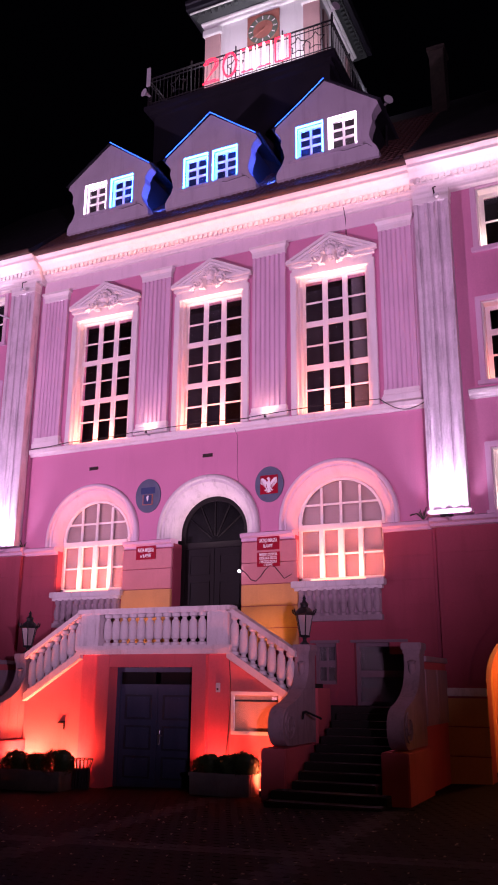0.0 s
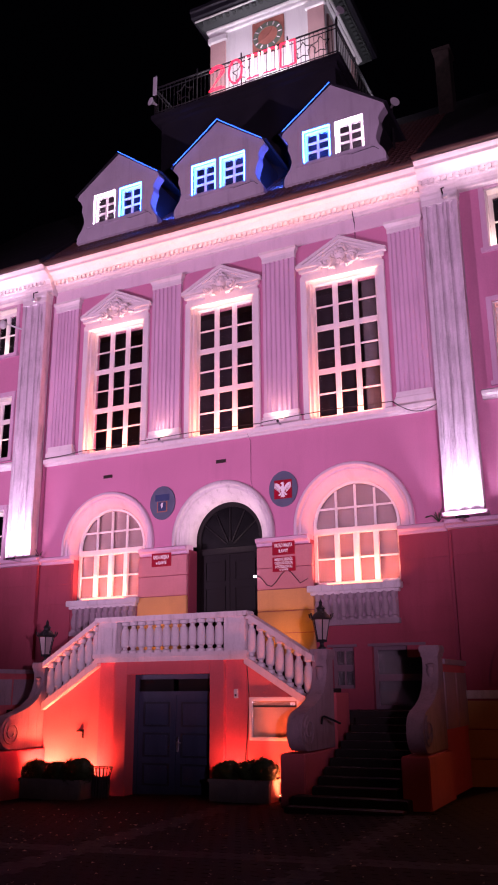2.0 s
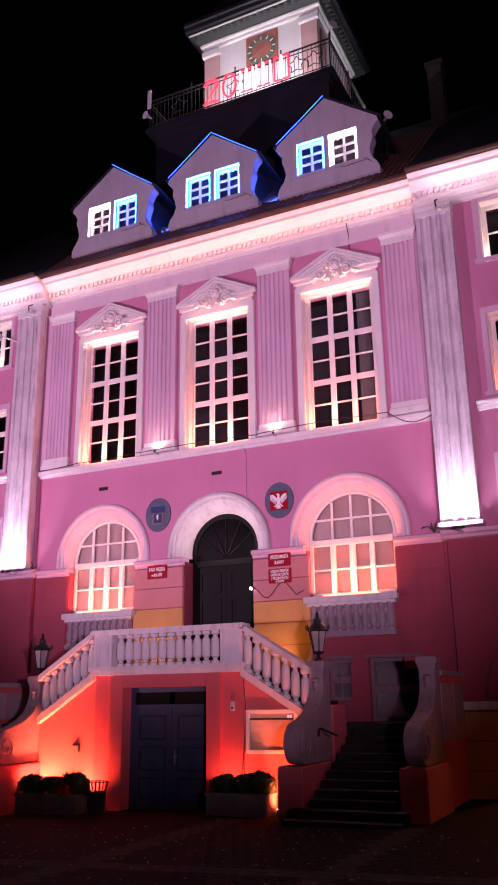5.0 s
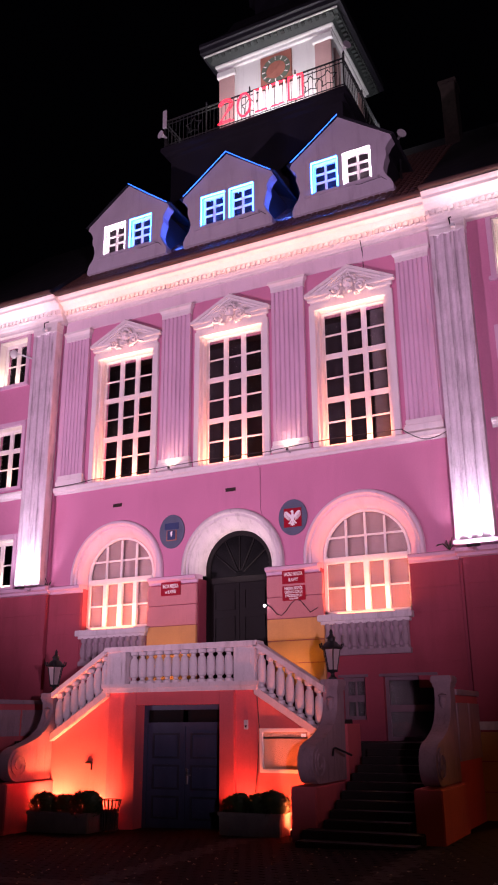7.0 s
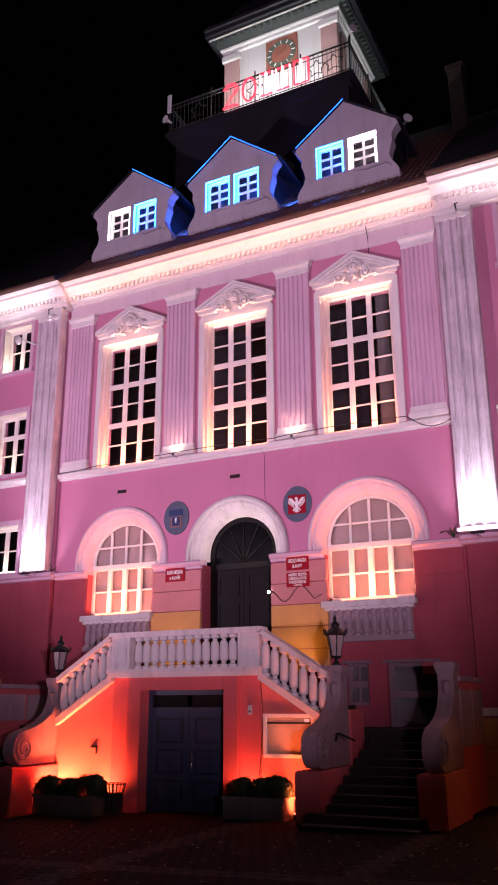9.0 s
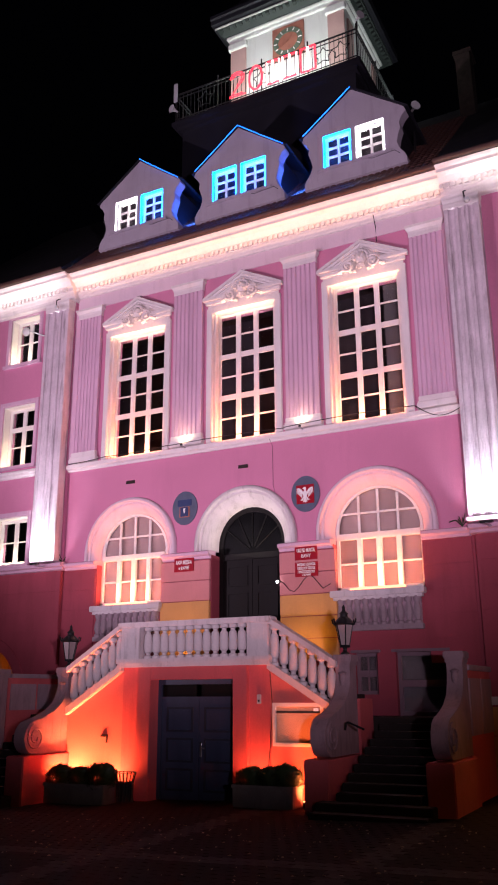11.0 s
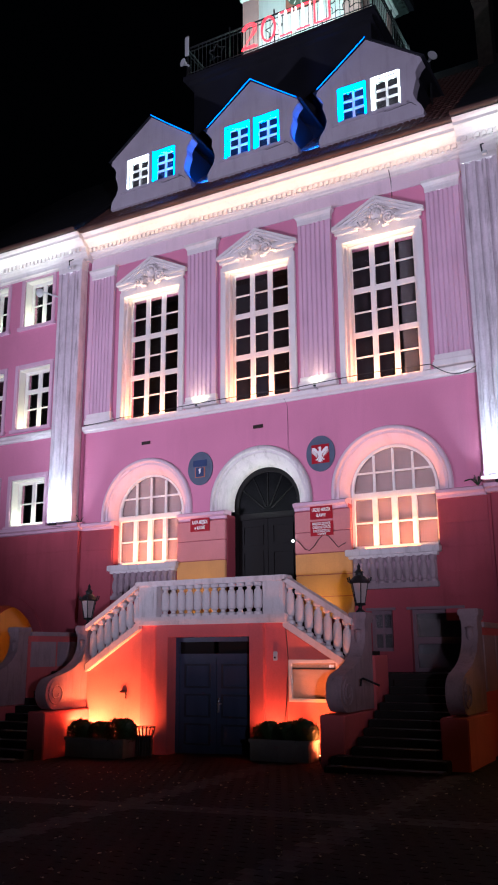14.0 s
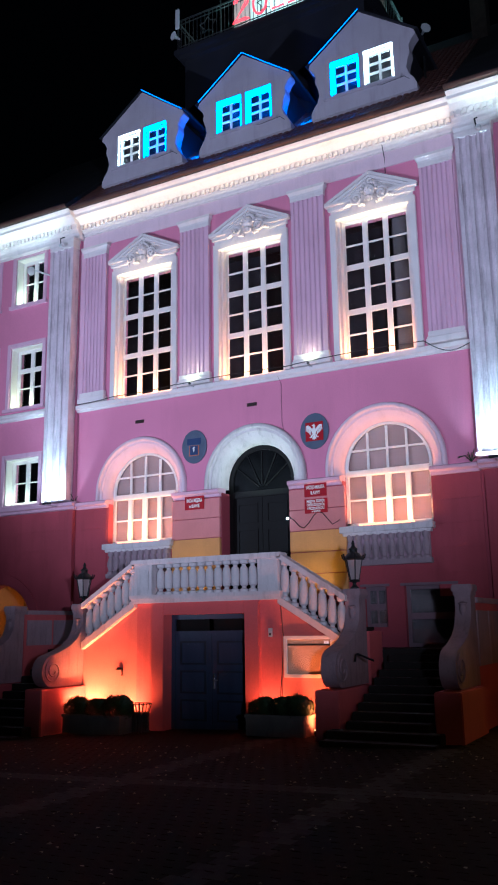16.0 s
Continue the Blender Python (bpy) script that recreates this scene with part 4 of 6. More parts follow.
rail = thing("gallery_railing", "black wrought-iron railing round the tower gallery", "railing")
for nm, p0, p1, n in (("front", (-3.1, 1.25), (3.1, 1.25), 44), ("side", (3.1, 1.25), (3.1, 6.6), 34), ("side", (-3.1, 1.25), (-3.1, 6.6), 26)):
    rr = B()
    for z, r in ((20.76, 0.028), (20.62, 0.016), (19.82, 0.018)):
        tube(rr, [(p0[0], p0[1], z), (p1[0], p1[1], z)], r, 6)
    part("rail", rr, IRON, rail)
    for i in range(n + 1):
        t = i / n
        x, y = p0[0] + (p1[0] - p0[0]) * t, p0[1] + (p1[1] - p0[1]) * t
        part("bar", tube(B(), [(x, y, 19.70), (x, y, 20.74 if i % 11 else 20.95)], 0.010 if i % 11 else 0.024, 5), IRON, rail)
for cx in (-2.0, 0.0, 2.05, 2.6):
    st = B()
    for k in range(10):
        an, an2 = math.pi * 2 * k / 10, math.pi * 2 * (k + 1) / 10
        r0, r1 = (0.30, 0.17) if k % 2 == 0 else (0.17, 0.30)
        tube(st, [(cx + r0 * math.sin(an), 1.23, 20.22 + r0 * math.cos(an)), (cx + r1 * math.sin(an2), 1.23, 20.22 + r1 * math.cos(an2))], 0.014, 5)
    part("star_ornament", st, IRON, rail)

# illuminated numerals on the railing
sign = thing("neon_sign", "red and white glowing neon numerals fixed to the gallery railing", "neon sign")


def text_mesh(body, size, depth, mat, parent, m, label="", name="lettering"):
    cu = bpy.data.curves.new(name, "FONT")
    cu.body, cu.size, cu.extrude, cu.align_x, cu.align_y = body, size, depth, "CENTER", "CENTER"
    cu.resolution_u = 3
    cu.offset = 0.02 * size
    tmp = bpy.data.objects.new(name, cu)
    me = bpy.data.meshes.new_from_object(tmp)
    bpy.data.objects.remove(tmp)
    me.materials.clear()
    me.materials.append(mat)
    ob = new(name, me)
    ob.matrix_world = m
    ob.parent = parent
    if label:
        ob["label"] = label
    return ob


for grow, rad in ((1.0, 0.026), (0.66, 0.020)):
    bow = [(0.24 * grow * math.cos(radians(d)), 0.24 + 0.22 * grow * math.sin(radians(d))) for d in range(170, -50, -20)]
    two = bow + [(-0.24 * grow - 0.02, -0.40 * (0.55 + 0.45 * grow)), (0.27 * grow, -0.40 * (0.55 + 0.45 * grow))]
    part("numeral", tube(B(), [(-0.78 + u, 1.12, 20.20 + v) for u, v in two], rad, 6), NEON_RED, sign, "glowing red double tube bent into a numeral 2")
for rad, mat in ((0.034, NEON_RED),):
    ring = [(-0.14 + 0.22 * math.cos(u), 1.12, 20.22 + 0.42 * math.sin(u)) for u in [k * math.pi / 10 for k in range(21)]]
    part("numeral", tube(B(), ring, rad, 6), mat, sign, "glowing red numeral")
for k, (a, b, tall) in enumerate(((0.22, 0.64, 0.80), (0.76, 1.22, 0.80), (1.36, 1.82, 0.84))):
    for x in (a, b):
        part("numeral_bar", tube(B(), [(x, 1.16, 20.24 - tall / 2), (x, 1.16, 20.24 + tall / 2)], 0.030, 6), NEON_WHITE if k < 2 else NEON_RED, sign)
    part("numeral_bar", tube(B(), [((a + b) / 2, 1.15, 20.24 - tall / 2), ((a + b) / 2, 1.15, 20.24 + tall / 2)], 0.045, 6), NEON_WHITE, sign)
    part("numeral_bar", tube(B(), [(a, 1.16, 20.24 + tall / 2), (b, 1.16, 20.24 + tall / 2)], 0.026, 6), NEON_RED, sign)
    part("numeral_bar", tube(B(), [(a, 1.16, 20.24 - tall / 2), (b, 1.16, 20.24 - tall / 2)], 0.026, 6), NEON_RED, sign)


def horn(at, turn, label):
    h = thing("loudspeaker", label, "loudspeaker", "horn loudspeakers", at)
    b = B()
    lathe(b, [(0.03, 0.0), (0.035, 0.08), (0.055, 0.14), (0.09, 0.20), (0.13, 0.24), (0.135, 0.25)], n=14)
    ob = part("horn", b, GREYPLASTIC, h, smooth=True)
    ob.matrix_basis = pose(0, 0, 0, 90, 0, turn)
    part("bracket", tube(B(), [(0, 0.02, -0.3), (0, 0.02, 0.05)], 0.025, 6), IRON, h)
    return h


horn((-2.95, 1.12, 20.0), -20, "pale grey horn loudspeaker on the gallery")
horn((4.62, 1.05, 17.2), 40, "pale grey horn loudspeaker on the roof edge")
horn((3.12, 1.25, 21.05), 50, "dark horn loudspeaker at the gallery corner")
part("post", tube(B(), [(0, 0.06, -1.3), (0, 0.06, 0.0)], 0.03, 6), IRON, bpy.data.objects["loudspeaker.001"])
ant = thing("antenna_panel", "pale grey antenna panel on a pole at the gallery", "antenna", at=(-3.05, 1.2, 19.7))
part("pole", tube(B(), [(0, 0, 0), (0, 0, 1.5)], 0.03, 6), IRON, ant)
part("panel", one_box(-0.07, 0.07, -0.08, -0.03, 0.72, 1.42, 0.015), GREYPLASTIC, ant)
ch = thing("chimney", "dark brick chimney on the town hall roof", "chimney")
part("shaft", one_box(5.3, 5.75, 4.2, 4.8, 17.5, 21.2, 0.01), SOIL, ch)
part("cap", one_box(5.24, 5.81, 4.14, 4.86, 21.2, 21.32, 0.01), SOIL, ch)

# ---------------------------------------------------------------- perron
perron = thing("perron", "red plastered entrance perron with white stone balustrades", "staircase")
YF = -2.35
part("front_wall", wall_mesh(-1.78, 1.78, -0.3, 2.66, YF, -2.0, [(-1.0, 1.0, -0.3, 2.40, False)]), ROSE, perron)
for s in (-1, 1):
    a, b = sorted((s * 1.0, s * 1.32))
    part("portal_jamb", one_box(a, b, YF - 0.12, YF + 0.01, -0.3, 2.66, 0.008), ROSE, perron)
part("portal_lintel", one_box(-1.0, 1.0, YF - 0.12, YF + 0.01, 2.40, 2.66, 0.008), ROSE, perron)
for s in (-1, 1):
    pts = [(s * 1.78, -0.3), (s * 3.29, -0.3), (s * 3.29, 1.66), (s * 1.78, 2.60)]
    part("flank_wall", prism(B(), pts, ALONG_Y, YF + 0.02, -2.02), SALMON, perron, "salmon plastered flank")
part("platform", one_box(-1.78, 1.78, -2.0, 0.0, 2.5, 2.78), GRANITE, perron)
cs = B()
box(cs, -1.86, 1.86, YF - 0.16, -2.0, 2.66, 2.74, 0.012)
box(cs, -1.88, 1.88, YF - 0.20, -2.0, 2.74, 2.84, 0.015)
part("ledge", cs, STONE, perron, "white stone ledge")
part("front_rail", one_box(-1.88, 1.88, YF - 0.17, YF + 0.18, 3.50, 3.62, 0.02), STONE, perron, "white stone handrail")
for s in (-1, 1):
    a, b = sorted((s * 1.32, s * 1.80))
    pd = part("pedestal", one_box(a, b, YF - 0.12, YF + 0.14, 2.84, 3.50, 0.01), STONE, perron)
    pn = B()
    box(pn, a + 0.08, b - 0.08, YF - 0.135, YF - 0.12, 2.95, 3.40, 0.004)
    part("raised_panel", pn, STONE, pd)
BAL = [(0.092, 0.0), (0.092, 0.055), (0.050, 0.075), (0.050, 0.115), (0.086, 0.145), (0.094, 0.22), (0.090, 0.42), (0.080, 0.50), (0.048, 0.535), (0.048, 0.575), (0.092, 0.595), (0.092, 0.66)]
bal_me = mesh_of("baluster", lathe(B(), BAL, n=10), STONE, True)
for k in range(12):
    ob = new("baluster", bal_me)
    ob.parent = perron
    ob.location = (-1.155 + 0.21 * k, YF + 0.0, 2.84)
for s in (-1, 1):
    slope = 0.88 / 1.42
    zr = lambda x: 3.56 - slope * (abs(x) - 1.80)
    rail_b = B()
    prism(rail_b, [(s * 1.78, 3.50), (s * 3.26, 3.50 - slope * 1.48), (s * 3.26, 3.62 - slope * 1.48), (s * 1.78, 3.62)], ALONG_Y, YF - 0.15, YF + 0.16)
    part("sloping_rail", rail_b, STONE, perron, "white stone sloping handrail")
    lo = B()
    prism(lo, [(s * 1.78, 2.58), (s * 3.24, 2.58 - slope * 1.46), (s * 3.24, 2.74 - slope * 1.46), (s * 1.78, 2.74)], ALONG_Y, YF - 0.13, YF + 0.16)
    part("sloping_ledge", lo, STONE, perron)
    for k in range(7):
        ax = 1.90 + 0.203 * k
        z0 = 2.74 - slope * (ax - 1.78) - 0.04
        ob = new("baluster", bal_me)
        ob.parent = perron
        ob.matrix_basis = Matrix.Translation((s * ax, YF, z0)) @ Matrix(((1, 0, 0, 0), (0, 1, 0, 0), (0, 0, 1.22, 0), (0, 0, 0, 1)))
    # side flight and landing
    for k in range(5):
        a, b = sorted((s * (1.78 + 0.285 * k), s * (1.78 + 0.285 * (k + 1) + 0.02)))
        part("step", one_box(a, b, -2.0, -0.02, 1.9, 2.62 - 0.18 * k + 0.0, 0.01), GRANITE, perron)
    a, b = sorted((s * 3.1, s * 5.36))
    part("landing", one_box(a, b, -1.2, 0.0, -0.3, 1.64, 0.01), GRANITE, perron)
    # forward flight
    for k in range(11):
        zt = 0.06 + ground_z(s * 4.4) + (1.52 - ground_z(s * 4.4)) * k / 10.4
        yb = -4.40 + 0.30 * k
        wide = 0.16 if yb < -3.81 else -0.10
        a, b = sorted((s * (3.60 - wide), s * (5.28 + wide)))
        part("step", one_box(a, b, yb, yb + 0.33 if k < 10 else -1.2, -0.3 if k < 3 else zt - 0.34, zt, 0.014), GRANITE, perron)
    # outer parapet behind the outer volute
    a, b = sorted((s * 5.38, s * 5.64))
    par = part("parapet", one_box(a, b, -2.05, 0.0, -0.3, 2.50, 0.01), ROSE, perron)
    for yy in (-1.95, -0.98):
        ia, ib = sorted((s * 5.355, s * 5.39))
        part("parapet_panel", one_box(ia, ib, yy, yy + 0.9, 1.75, 2.36, 0.008), DIMSTONE, par)
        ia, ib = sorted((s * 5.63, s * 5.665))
        part("parapet_panel", one_box(ia, ib, yy, yy + 0.9, 1.35, 2.36, 0.008), DIMSTONE, par)
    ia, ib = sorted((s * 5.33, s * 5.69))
    part("coping", one_box(ia, ib, -1.98, 0.0, 2.50, 2.60, 0.012), DIMSTONE, perron)
    # inner return wall behind the inner volute
    a, b = sorted((s * 3.30, s * 3.54))
    part("return_wall", one_box(a, b, -2.0, -1.25, -0.3, 2.0, 0.01), ROSE, perron)


def volute(x0, x1, label, dz=0.0):
    v = thing("volute", label, "volute", "stone volutes of the perron", (0, 0, dz))
    part("base", one_box(x0 - 0.09, x1 + 0.09, -3.80, -2.04, -0.43, 0.88, 0.02), ROSE, v, "red plastered plinth")
    prof = [(-2.03, 0.90), (-2.03, 2.50), (-2.38, 2.50), (-2.37, 2.30), (-2.42, 2.12), (-2.54, 1.93), (-2.78, 1.77), (-3.08, 1.66), (-3.42, 1.575)]
    prof += [(-3.36 + 0.34 * math.cos(t), 1.24 + 0.34 * math.sin(t)) for t in [radians(d) for d in range(105, 271, 15)]]
    bm = prism(B(), prof, ALONG_X, x0, x1)
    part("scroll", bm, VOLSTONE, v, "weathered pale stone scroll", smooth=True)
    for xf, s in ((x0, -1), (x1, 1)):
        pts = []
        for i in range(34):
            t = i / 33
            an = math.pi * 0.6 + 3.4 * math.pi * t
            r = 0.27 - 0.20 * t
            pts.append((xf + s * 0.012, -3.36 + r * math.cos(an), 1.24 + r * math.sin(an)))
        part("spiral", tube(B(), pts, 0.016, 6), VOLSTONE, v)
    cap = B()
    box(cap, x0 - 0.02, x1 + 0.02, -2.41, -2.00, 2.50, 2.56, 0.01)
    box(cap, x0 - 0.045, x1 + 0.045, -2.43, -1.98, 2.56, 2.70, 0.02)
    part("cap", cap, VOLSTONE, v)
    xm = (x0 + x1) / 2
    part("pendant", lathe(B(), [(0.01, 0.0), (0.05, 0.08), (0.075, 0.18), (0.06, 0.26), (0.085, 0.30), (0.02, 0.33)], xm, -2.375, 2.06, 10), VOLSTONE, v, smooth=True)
    return v


for a, b, dz in ((-3.58, -3.29, 0.0), (3.21, 3.50, 0.12), (-5.68, -5.39, 0.0), (5.37, 5.66, 0.13)):
    volute(a, b, "weathered stone volute on a red plastered plinth beside the steps", dz)

# hatch of handrail holders on the volutes
for x, y in ((3.56, -2.9), (-5.34, -3.0)):
    hk = thing("handrail", "short dark iron handrail fixed to the volute", "handrail", at=(x, y, 1.5))
    if x < 0:
        part("post", tube(B(), [(0.04, -0.3, -1.2), (0.04, -0.3, 0.22), (0.02, -0.26, 0.30), (0, -0.1, 0.28)], 0.02, 6), IRON, hk)
        continue
    part("bar", tube(B(), [(0, 0.02, -0.04), (0.03, 0.0, 0.08), (0.08, -0.04, 0.10), (0.26, -0.10, 0.04), (0.42, -0.12, -0.02)], 0.02, 6), IRON, hk)

# cellar door of the perron
door = thing("door_1", "closed slate-blue panelled double door in the perron", "door", kind="structure")
YD = -2.10
fr = B()
for s in (-1, 1):
    a, b = sorted((s * 0.92, s * 1.0))
    box(fr, a, b, YD - 0.04, YD + 0.06, 0.0, 2.40)
box(fr, -0.92, 0.92, YD - 0.04, YD + 0.06, 2.30, 2.40)
box(fr, -0.92, 0.92, YD - 0.03, YD + 0.05, 1.98, 2.05)
part("door_frame", fr, DOORWOOD, door)
for k in (-1, 1):
    a, b = sorted((k * 0.06, k * 0.90))
    part("transom_pane", one_box(a, b, YD + 0.0, YD + 0.01, 2.05, 2.30), DARKWOOD, door, "dark transom panel")
    a, b = sorted((k * 0.005, k * 0.92))
    leaf = part("leaf", one_box(a, b, YD, YD + 0.05, -0.05, 1.98, 0.006), DOORWOOD, door)
    for z0, z1 in ((0.18, 0.62), (0.74, 1.22), (1.34, 1.84)):
        f2 = B()
        pa, pb = a + 0.13, b - 0.13
        for (u0, u1, v0, v1) in ((pa, pb, z0, z0 + 0.04), (pa, pb, z1 - 0.04, z1), (pa, pa + 0.04, z0 + 0.04, z1 - 0.04), (pb - 0.04, pb, z0 + 0.04, z1 - 0.04)):
            box(f2, u0, u1, YD - 0.022, YD + 0.002, v0, v1)
        part("moulding", f2, DOORDARK, leaf)
        part("panel", one_box(pa + 0.06, pb - 0.06, YD - 0.012, YD + 0.002, z0 + 0.06, z1 - 0.06, 0.01), DOORWOOD, leaf)
part("escutcheon", one_box(0.03, 0.08, YD - 0.012, YD, 0.85, 1.15, 0.004), STEEL, door, "worn steel plate")
part("handle", tube(B(), [(0.055, YD - 0.01, 1.03), (0.055, YD - 0.06, 1.03), (0.17, YD - 0.065, 1.03)], 0.011, 6), STEEL, door, "steel lever handle")
solid("wall_cellar", one_box(-1.7, 1.7, -1.3, -1.2, -0.3, 2.5), ROOMDARK, "cellar wall behind the door, coloured near black as unlit", "wall")

# main door
d2 = thing("door_2", "tall dark arched entrance door with a fanlight", "door", kind="structure")
YM = 0.40
fr = B()
ring_band(fr, 0, 5.67, 0.82, 0.93, YM, YM + 0.1)
for s in (-1, 1):
    a, b = sorted((s * 0.82, s * 0.93))
    box(fr, a, b, YM, YM + 0.1, 2.8, 5.67)
box(fr, -0.82, 0.82, YM - 0.03, YM + 0.1, 5.30, 5.45)
part("door_frame", fr, DARKWOOD, d2)
fan = B()
prism(fan, arc(0, 5.67, 0.84, 0, math.pi, 24) + [(-0.84, 5.44), (0.84, 5.44)], ALONG_Y, YM + 0.04, YM + 0.05)
part("fanlight_pane", fan, SMOKEGLASS, d2)
for k in (-2, -1, 0, 1, 2):
    an = math.pi / 2 + k * 0.5
    part("fan_bar", tube(B(), [(0.12 * math.cos(an), YM + 0.02, 5.5 + 0.12 * math.sin(an)), (0.85 * math.cos(an), YM + 0.02, 5.62 + 0.85 * math.sin(an))], 0.016, 5), DARKWOOD, d2)
for k in (-1, 1):
    a, b = sorted((k * 0.004, k * 0.82))
    leaf = part("leaf", one_box(a, b, YM + 0.01, YM + 0.07, 2.8, 5.30, 0.006), DARKWOOD, d2)
    for z0, z1 in ((3.0, 3.7), (3.85, 4.5), (4.65, 5.15)):
        f2 = B()
        pa, pb = a + 0.12, b - 0.12
        for (u0, u1, v0, v1) in ((pa, pb, z0, z0 + 0.04), (pa, pb, z1 - 0.04, z1), (pa, pa + 0.04, z0 + 0.04, z1 - 0.04), (pb - 0.04, pb, z0 + 0.04, z1 - 0.04)):
            box(f2, u0, u1, YM - 0.012, YM + 0.012, v0, v1)
        part("moulding", f2, DARKWOOD, leaf)
lm = thing("wall_lamp", "small round white lamp beside the entrance door", "lamp", at=(0.93, -0.12, 4.62))
b = B()
bmesh.ops.create_uvsphere(b, u_segments=12, v_segments=8, radius=0.032)
part("globe", b, LED_CLEAR, lm, "small glowing white globe", smooth=True)
part("bracket", tube(B(), [(0.06, 0.06, 0), (0, 0.02, 0)], 0.015, 6), IRON, lm)

# basement door and windows, frames in the paint darkened for the perron's shadow
for nm, (a, b, z0, z1) in (("door_3", (3.66, 4.78, 1.64, 2.95)), ("window_20", (2.72, 3.25, 2.07, 2.95)), ("window_21", (-4.64, -3.69, 1.90, 2.95))):
    w = thing(nm, "basement opening under the arched window, its pale frame coloured dark as in shade", "door" if nm[0] == "d" else "window", kind="structure")
    casement(w, a, b, z0, z1, 0.16, 2 if nm == "window_20" else 1, 2, heavy_rows=(1,), edge=0.08, paint=SHADEDPAINT)
    s3 = B()
    box(s3, a - 0.08, b + 0.08, -0.02, 0.16, z1, z1 + 0.06, 0.008)
    part("lintel", s3, SHADEDPAINT, w)
    part("backing", one_box(a, b, 0.40, 0.42, z0 - 0.3, z1), CURTAIN, w)
solid("wall_basement_back", one_box(-5.5, 5.5, 0.9, 1.0, -0.3, 4.0), ROOMDARK, "basement wall coloured near black as unlit", "wall")

# ---------------------------------------------------------------- lanterns


def lantern(at, name, label, category="lantern", r=0.20, h=0.62, glass=None):
    """A six-sided tapered lantern, wide at the top, with a crown and finial; at is the foot of its stem."""
    L = thing(name, label, category, "lanterns", at)
    part("stem", lathe(B(), [(0.09, 0), (0.09, 0.03), (0.05, 0.06), (0.035, 0.10), (0.05, 0.14), (0.08, 0.16)], n=10), IRON, L, smooth=True)
    z0, z1, r0 = 0.17, 0.17 + h * 0.66, r * 0.55
    for i in range(6):
        a, b = math.pi / 3 * i, math.pi / 3 * (i + 1)
        p = [(r0 * math.cos(a), r0 * math.sin(a)), (r0 * math.cos(b), r0 * math.sin(b)), (r * math.cos(b), r * math.sin(b)), (r * math.cos(a), r * math.sin(a))]
        bm = B()
        outer = [bm.verts.new((p[k][0], p[k][1], z0 if k < 2 else z1)) for k in range(4)]
        inner = [bm.verts.new((p[k][0] * 0.96, p[k][1] * 0.96, z0 if k < 2 else z1)) for k in range(4)]
        bm.faces.new(outer)
        bm.faces.new(inner[::-1])
        for k in range(4):
            bm.faces.new((outer[k], inner[k], inner[(k + 1) % 4], outer[(k + 1) % 4]))
        part("pane", bm, glass or FROST, L)
        part("frame_bar", tube(B(), [(p[0][0], p[0][1], z0), (p[3][0], p[3][1], z1)], 0.012, 5), IRON, L)
    part("base_ring", lathe(B(), [(r0 * 1.1, z0 - 0.03), (r0 * 1.2, z0 - 0.01), (r0 * 1.1, z0 + 0.015)], n=6), IRON, L)
    part("crown", lathe(B(), [(r * 1.08, z1), (r * 1.25, z1 + 0.02), (r * 1.15, z1 + 0.05), (r * 0.72, z1 + 0.13), (r * 0.45, z1 + 0.16), (r * 0.42, z1 + 0.21), (r * 0.55, z1 + 0.22), (r * 0.25, z1 + 0.27), (0.03, z1 + 0.30), (0.035, z1 + 0.34), (0.005, z1 + 0.40)], n=12), IRON, L, "dark metal crown and finial", smooth=True)
    for i in range(6):
        a = math.pi / 3 * i
        c, s = math.cos(a), math.sin(a)
        part("ear", tube(B(), [(r * 1.1 * c, r * 1.1 * s, z1 + 0.02), (r * 1.35 * c, r * 1.35 * s, z1 + 0.05), (r * 1.45 * c, r * 1.45 * s, z1 + 0.12)], 0.016, 5), IRON, L)
    return L


for s in (-1, 1):
    lantern((-3.43 if s < 0 else 3.355, -2.20, 2.70 if s < 0 else 2.82), "lantern", "black iron lantern with frosted panes on the stone post", r=0.175, h=0.60)

# street lamp near the camera: a post with a scrolled arm and a lantern
SL = Vector((4.81, -14.19, 0))
lamp = lantern((SL.x, SL.y, 3.19), "street_lamp", "large black ornamental street lamp with unlit frosted panes", "street lamp", 0.235, 0.60, DARKGLASS)
left = Vector((-0.84, -0.54, 0))
arm = B()
tube(arm, [left * (0.70 - 0.07 * i) + Vector((0, 0, -0.16 - 0.10 * math.sin(math.pi * i / 10))) for i in range(11)], 0.025, 8)
tube(arm, [Vector((0, 0, -0.17)), Vector((0, 0, 0.02))], 0.03, 8)
pts = []
for i in range(26):
    t = i / 25
    an, rr = 2.6 * math.pi * t, 0.12 - 0.08 * t
    c = left * 0.16 + Vector((0, 0, -0.14))
    pts.append(c + (left * math.cos(an) + Vector((0, 0, 1)) * math.sin(an)) * rr)
tube(arm, pts, 0.016, 6)
pts = [left * (0.02 + 0.085 * math.cos(a)) + Vector((0, 0, -0.02 + 0.085 * math.sin(a))) for a in [2 * math.pi * i / 20 for i in range(21)]]
tube(arm, pts, 0.014, 6)
part("arm", arm, IRON, lamp, "scrolled iron arm")
pz = ground_z(SL.x) - 3.19
post = B()
lathe(post, [(0.20, pz), (0.20, pz + 0.12), (0.14, pz + 0.20), (0.11, pz + 0.9), (0.13, pz + 0.94), (0.075, pz + 1.0), (0.055, -0.30), (0.08, -0.24), (0.05, -0.1), (0.03, 0.25), (0.01, 0.4)], left.x * 0.70, left.y * 0.70, 0, 12)
part("post", post, IRON, lamp, "fluted black iron post", smooth=True)

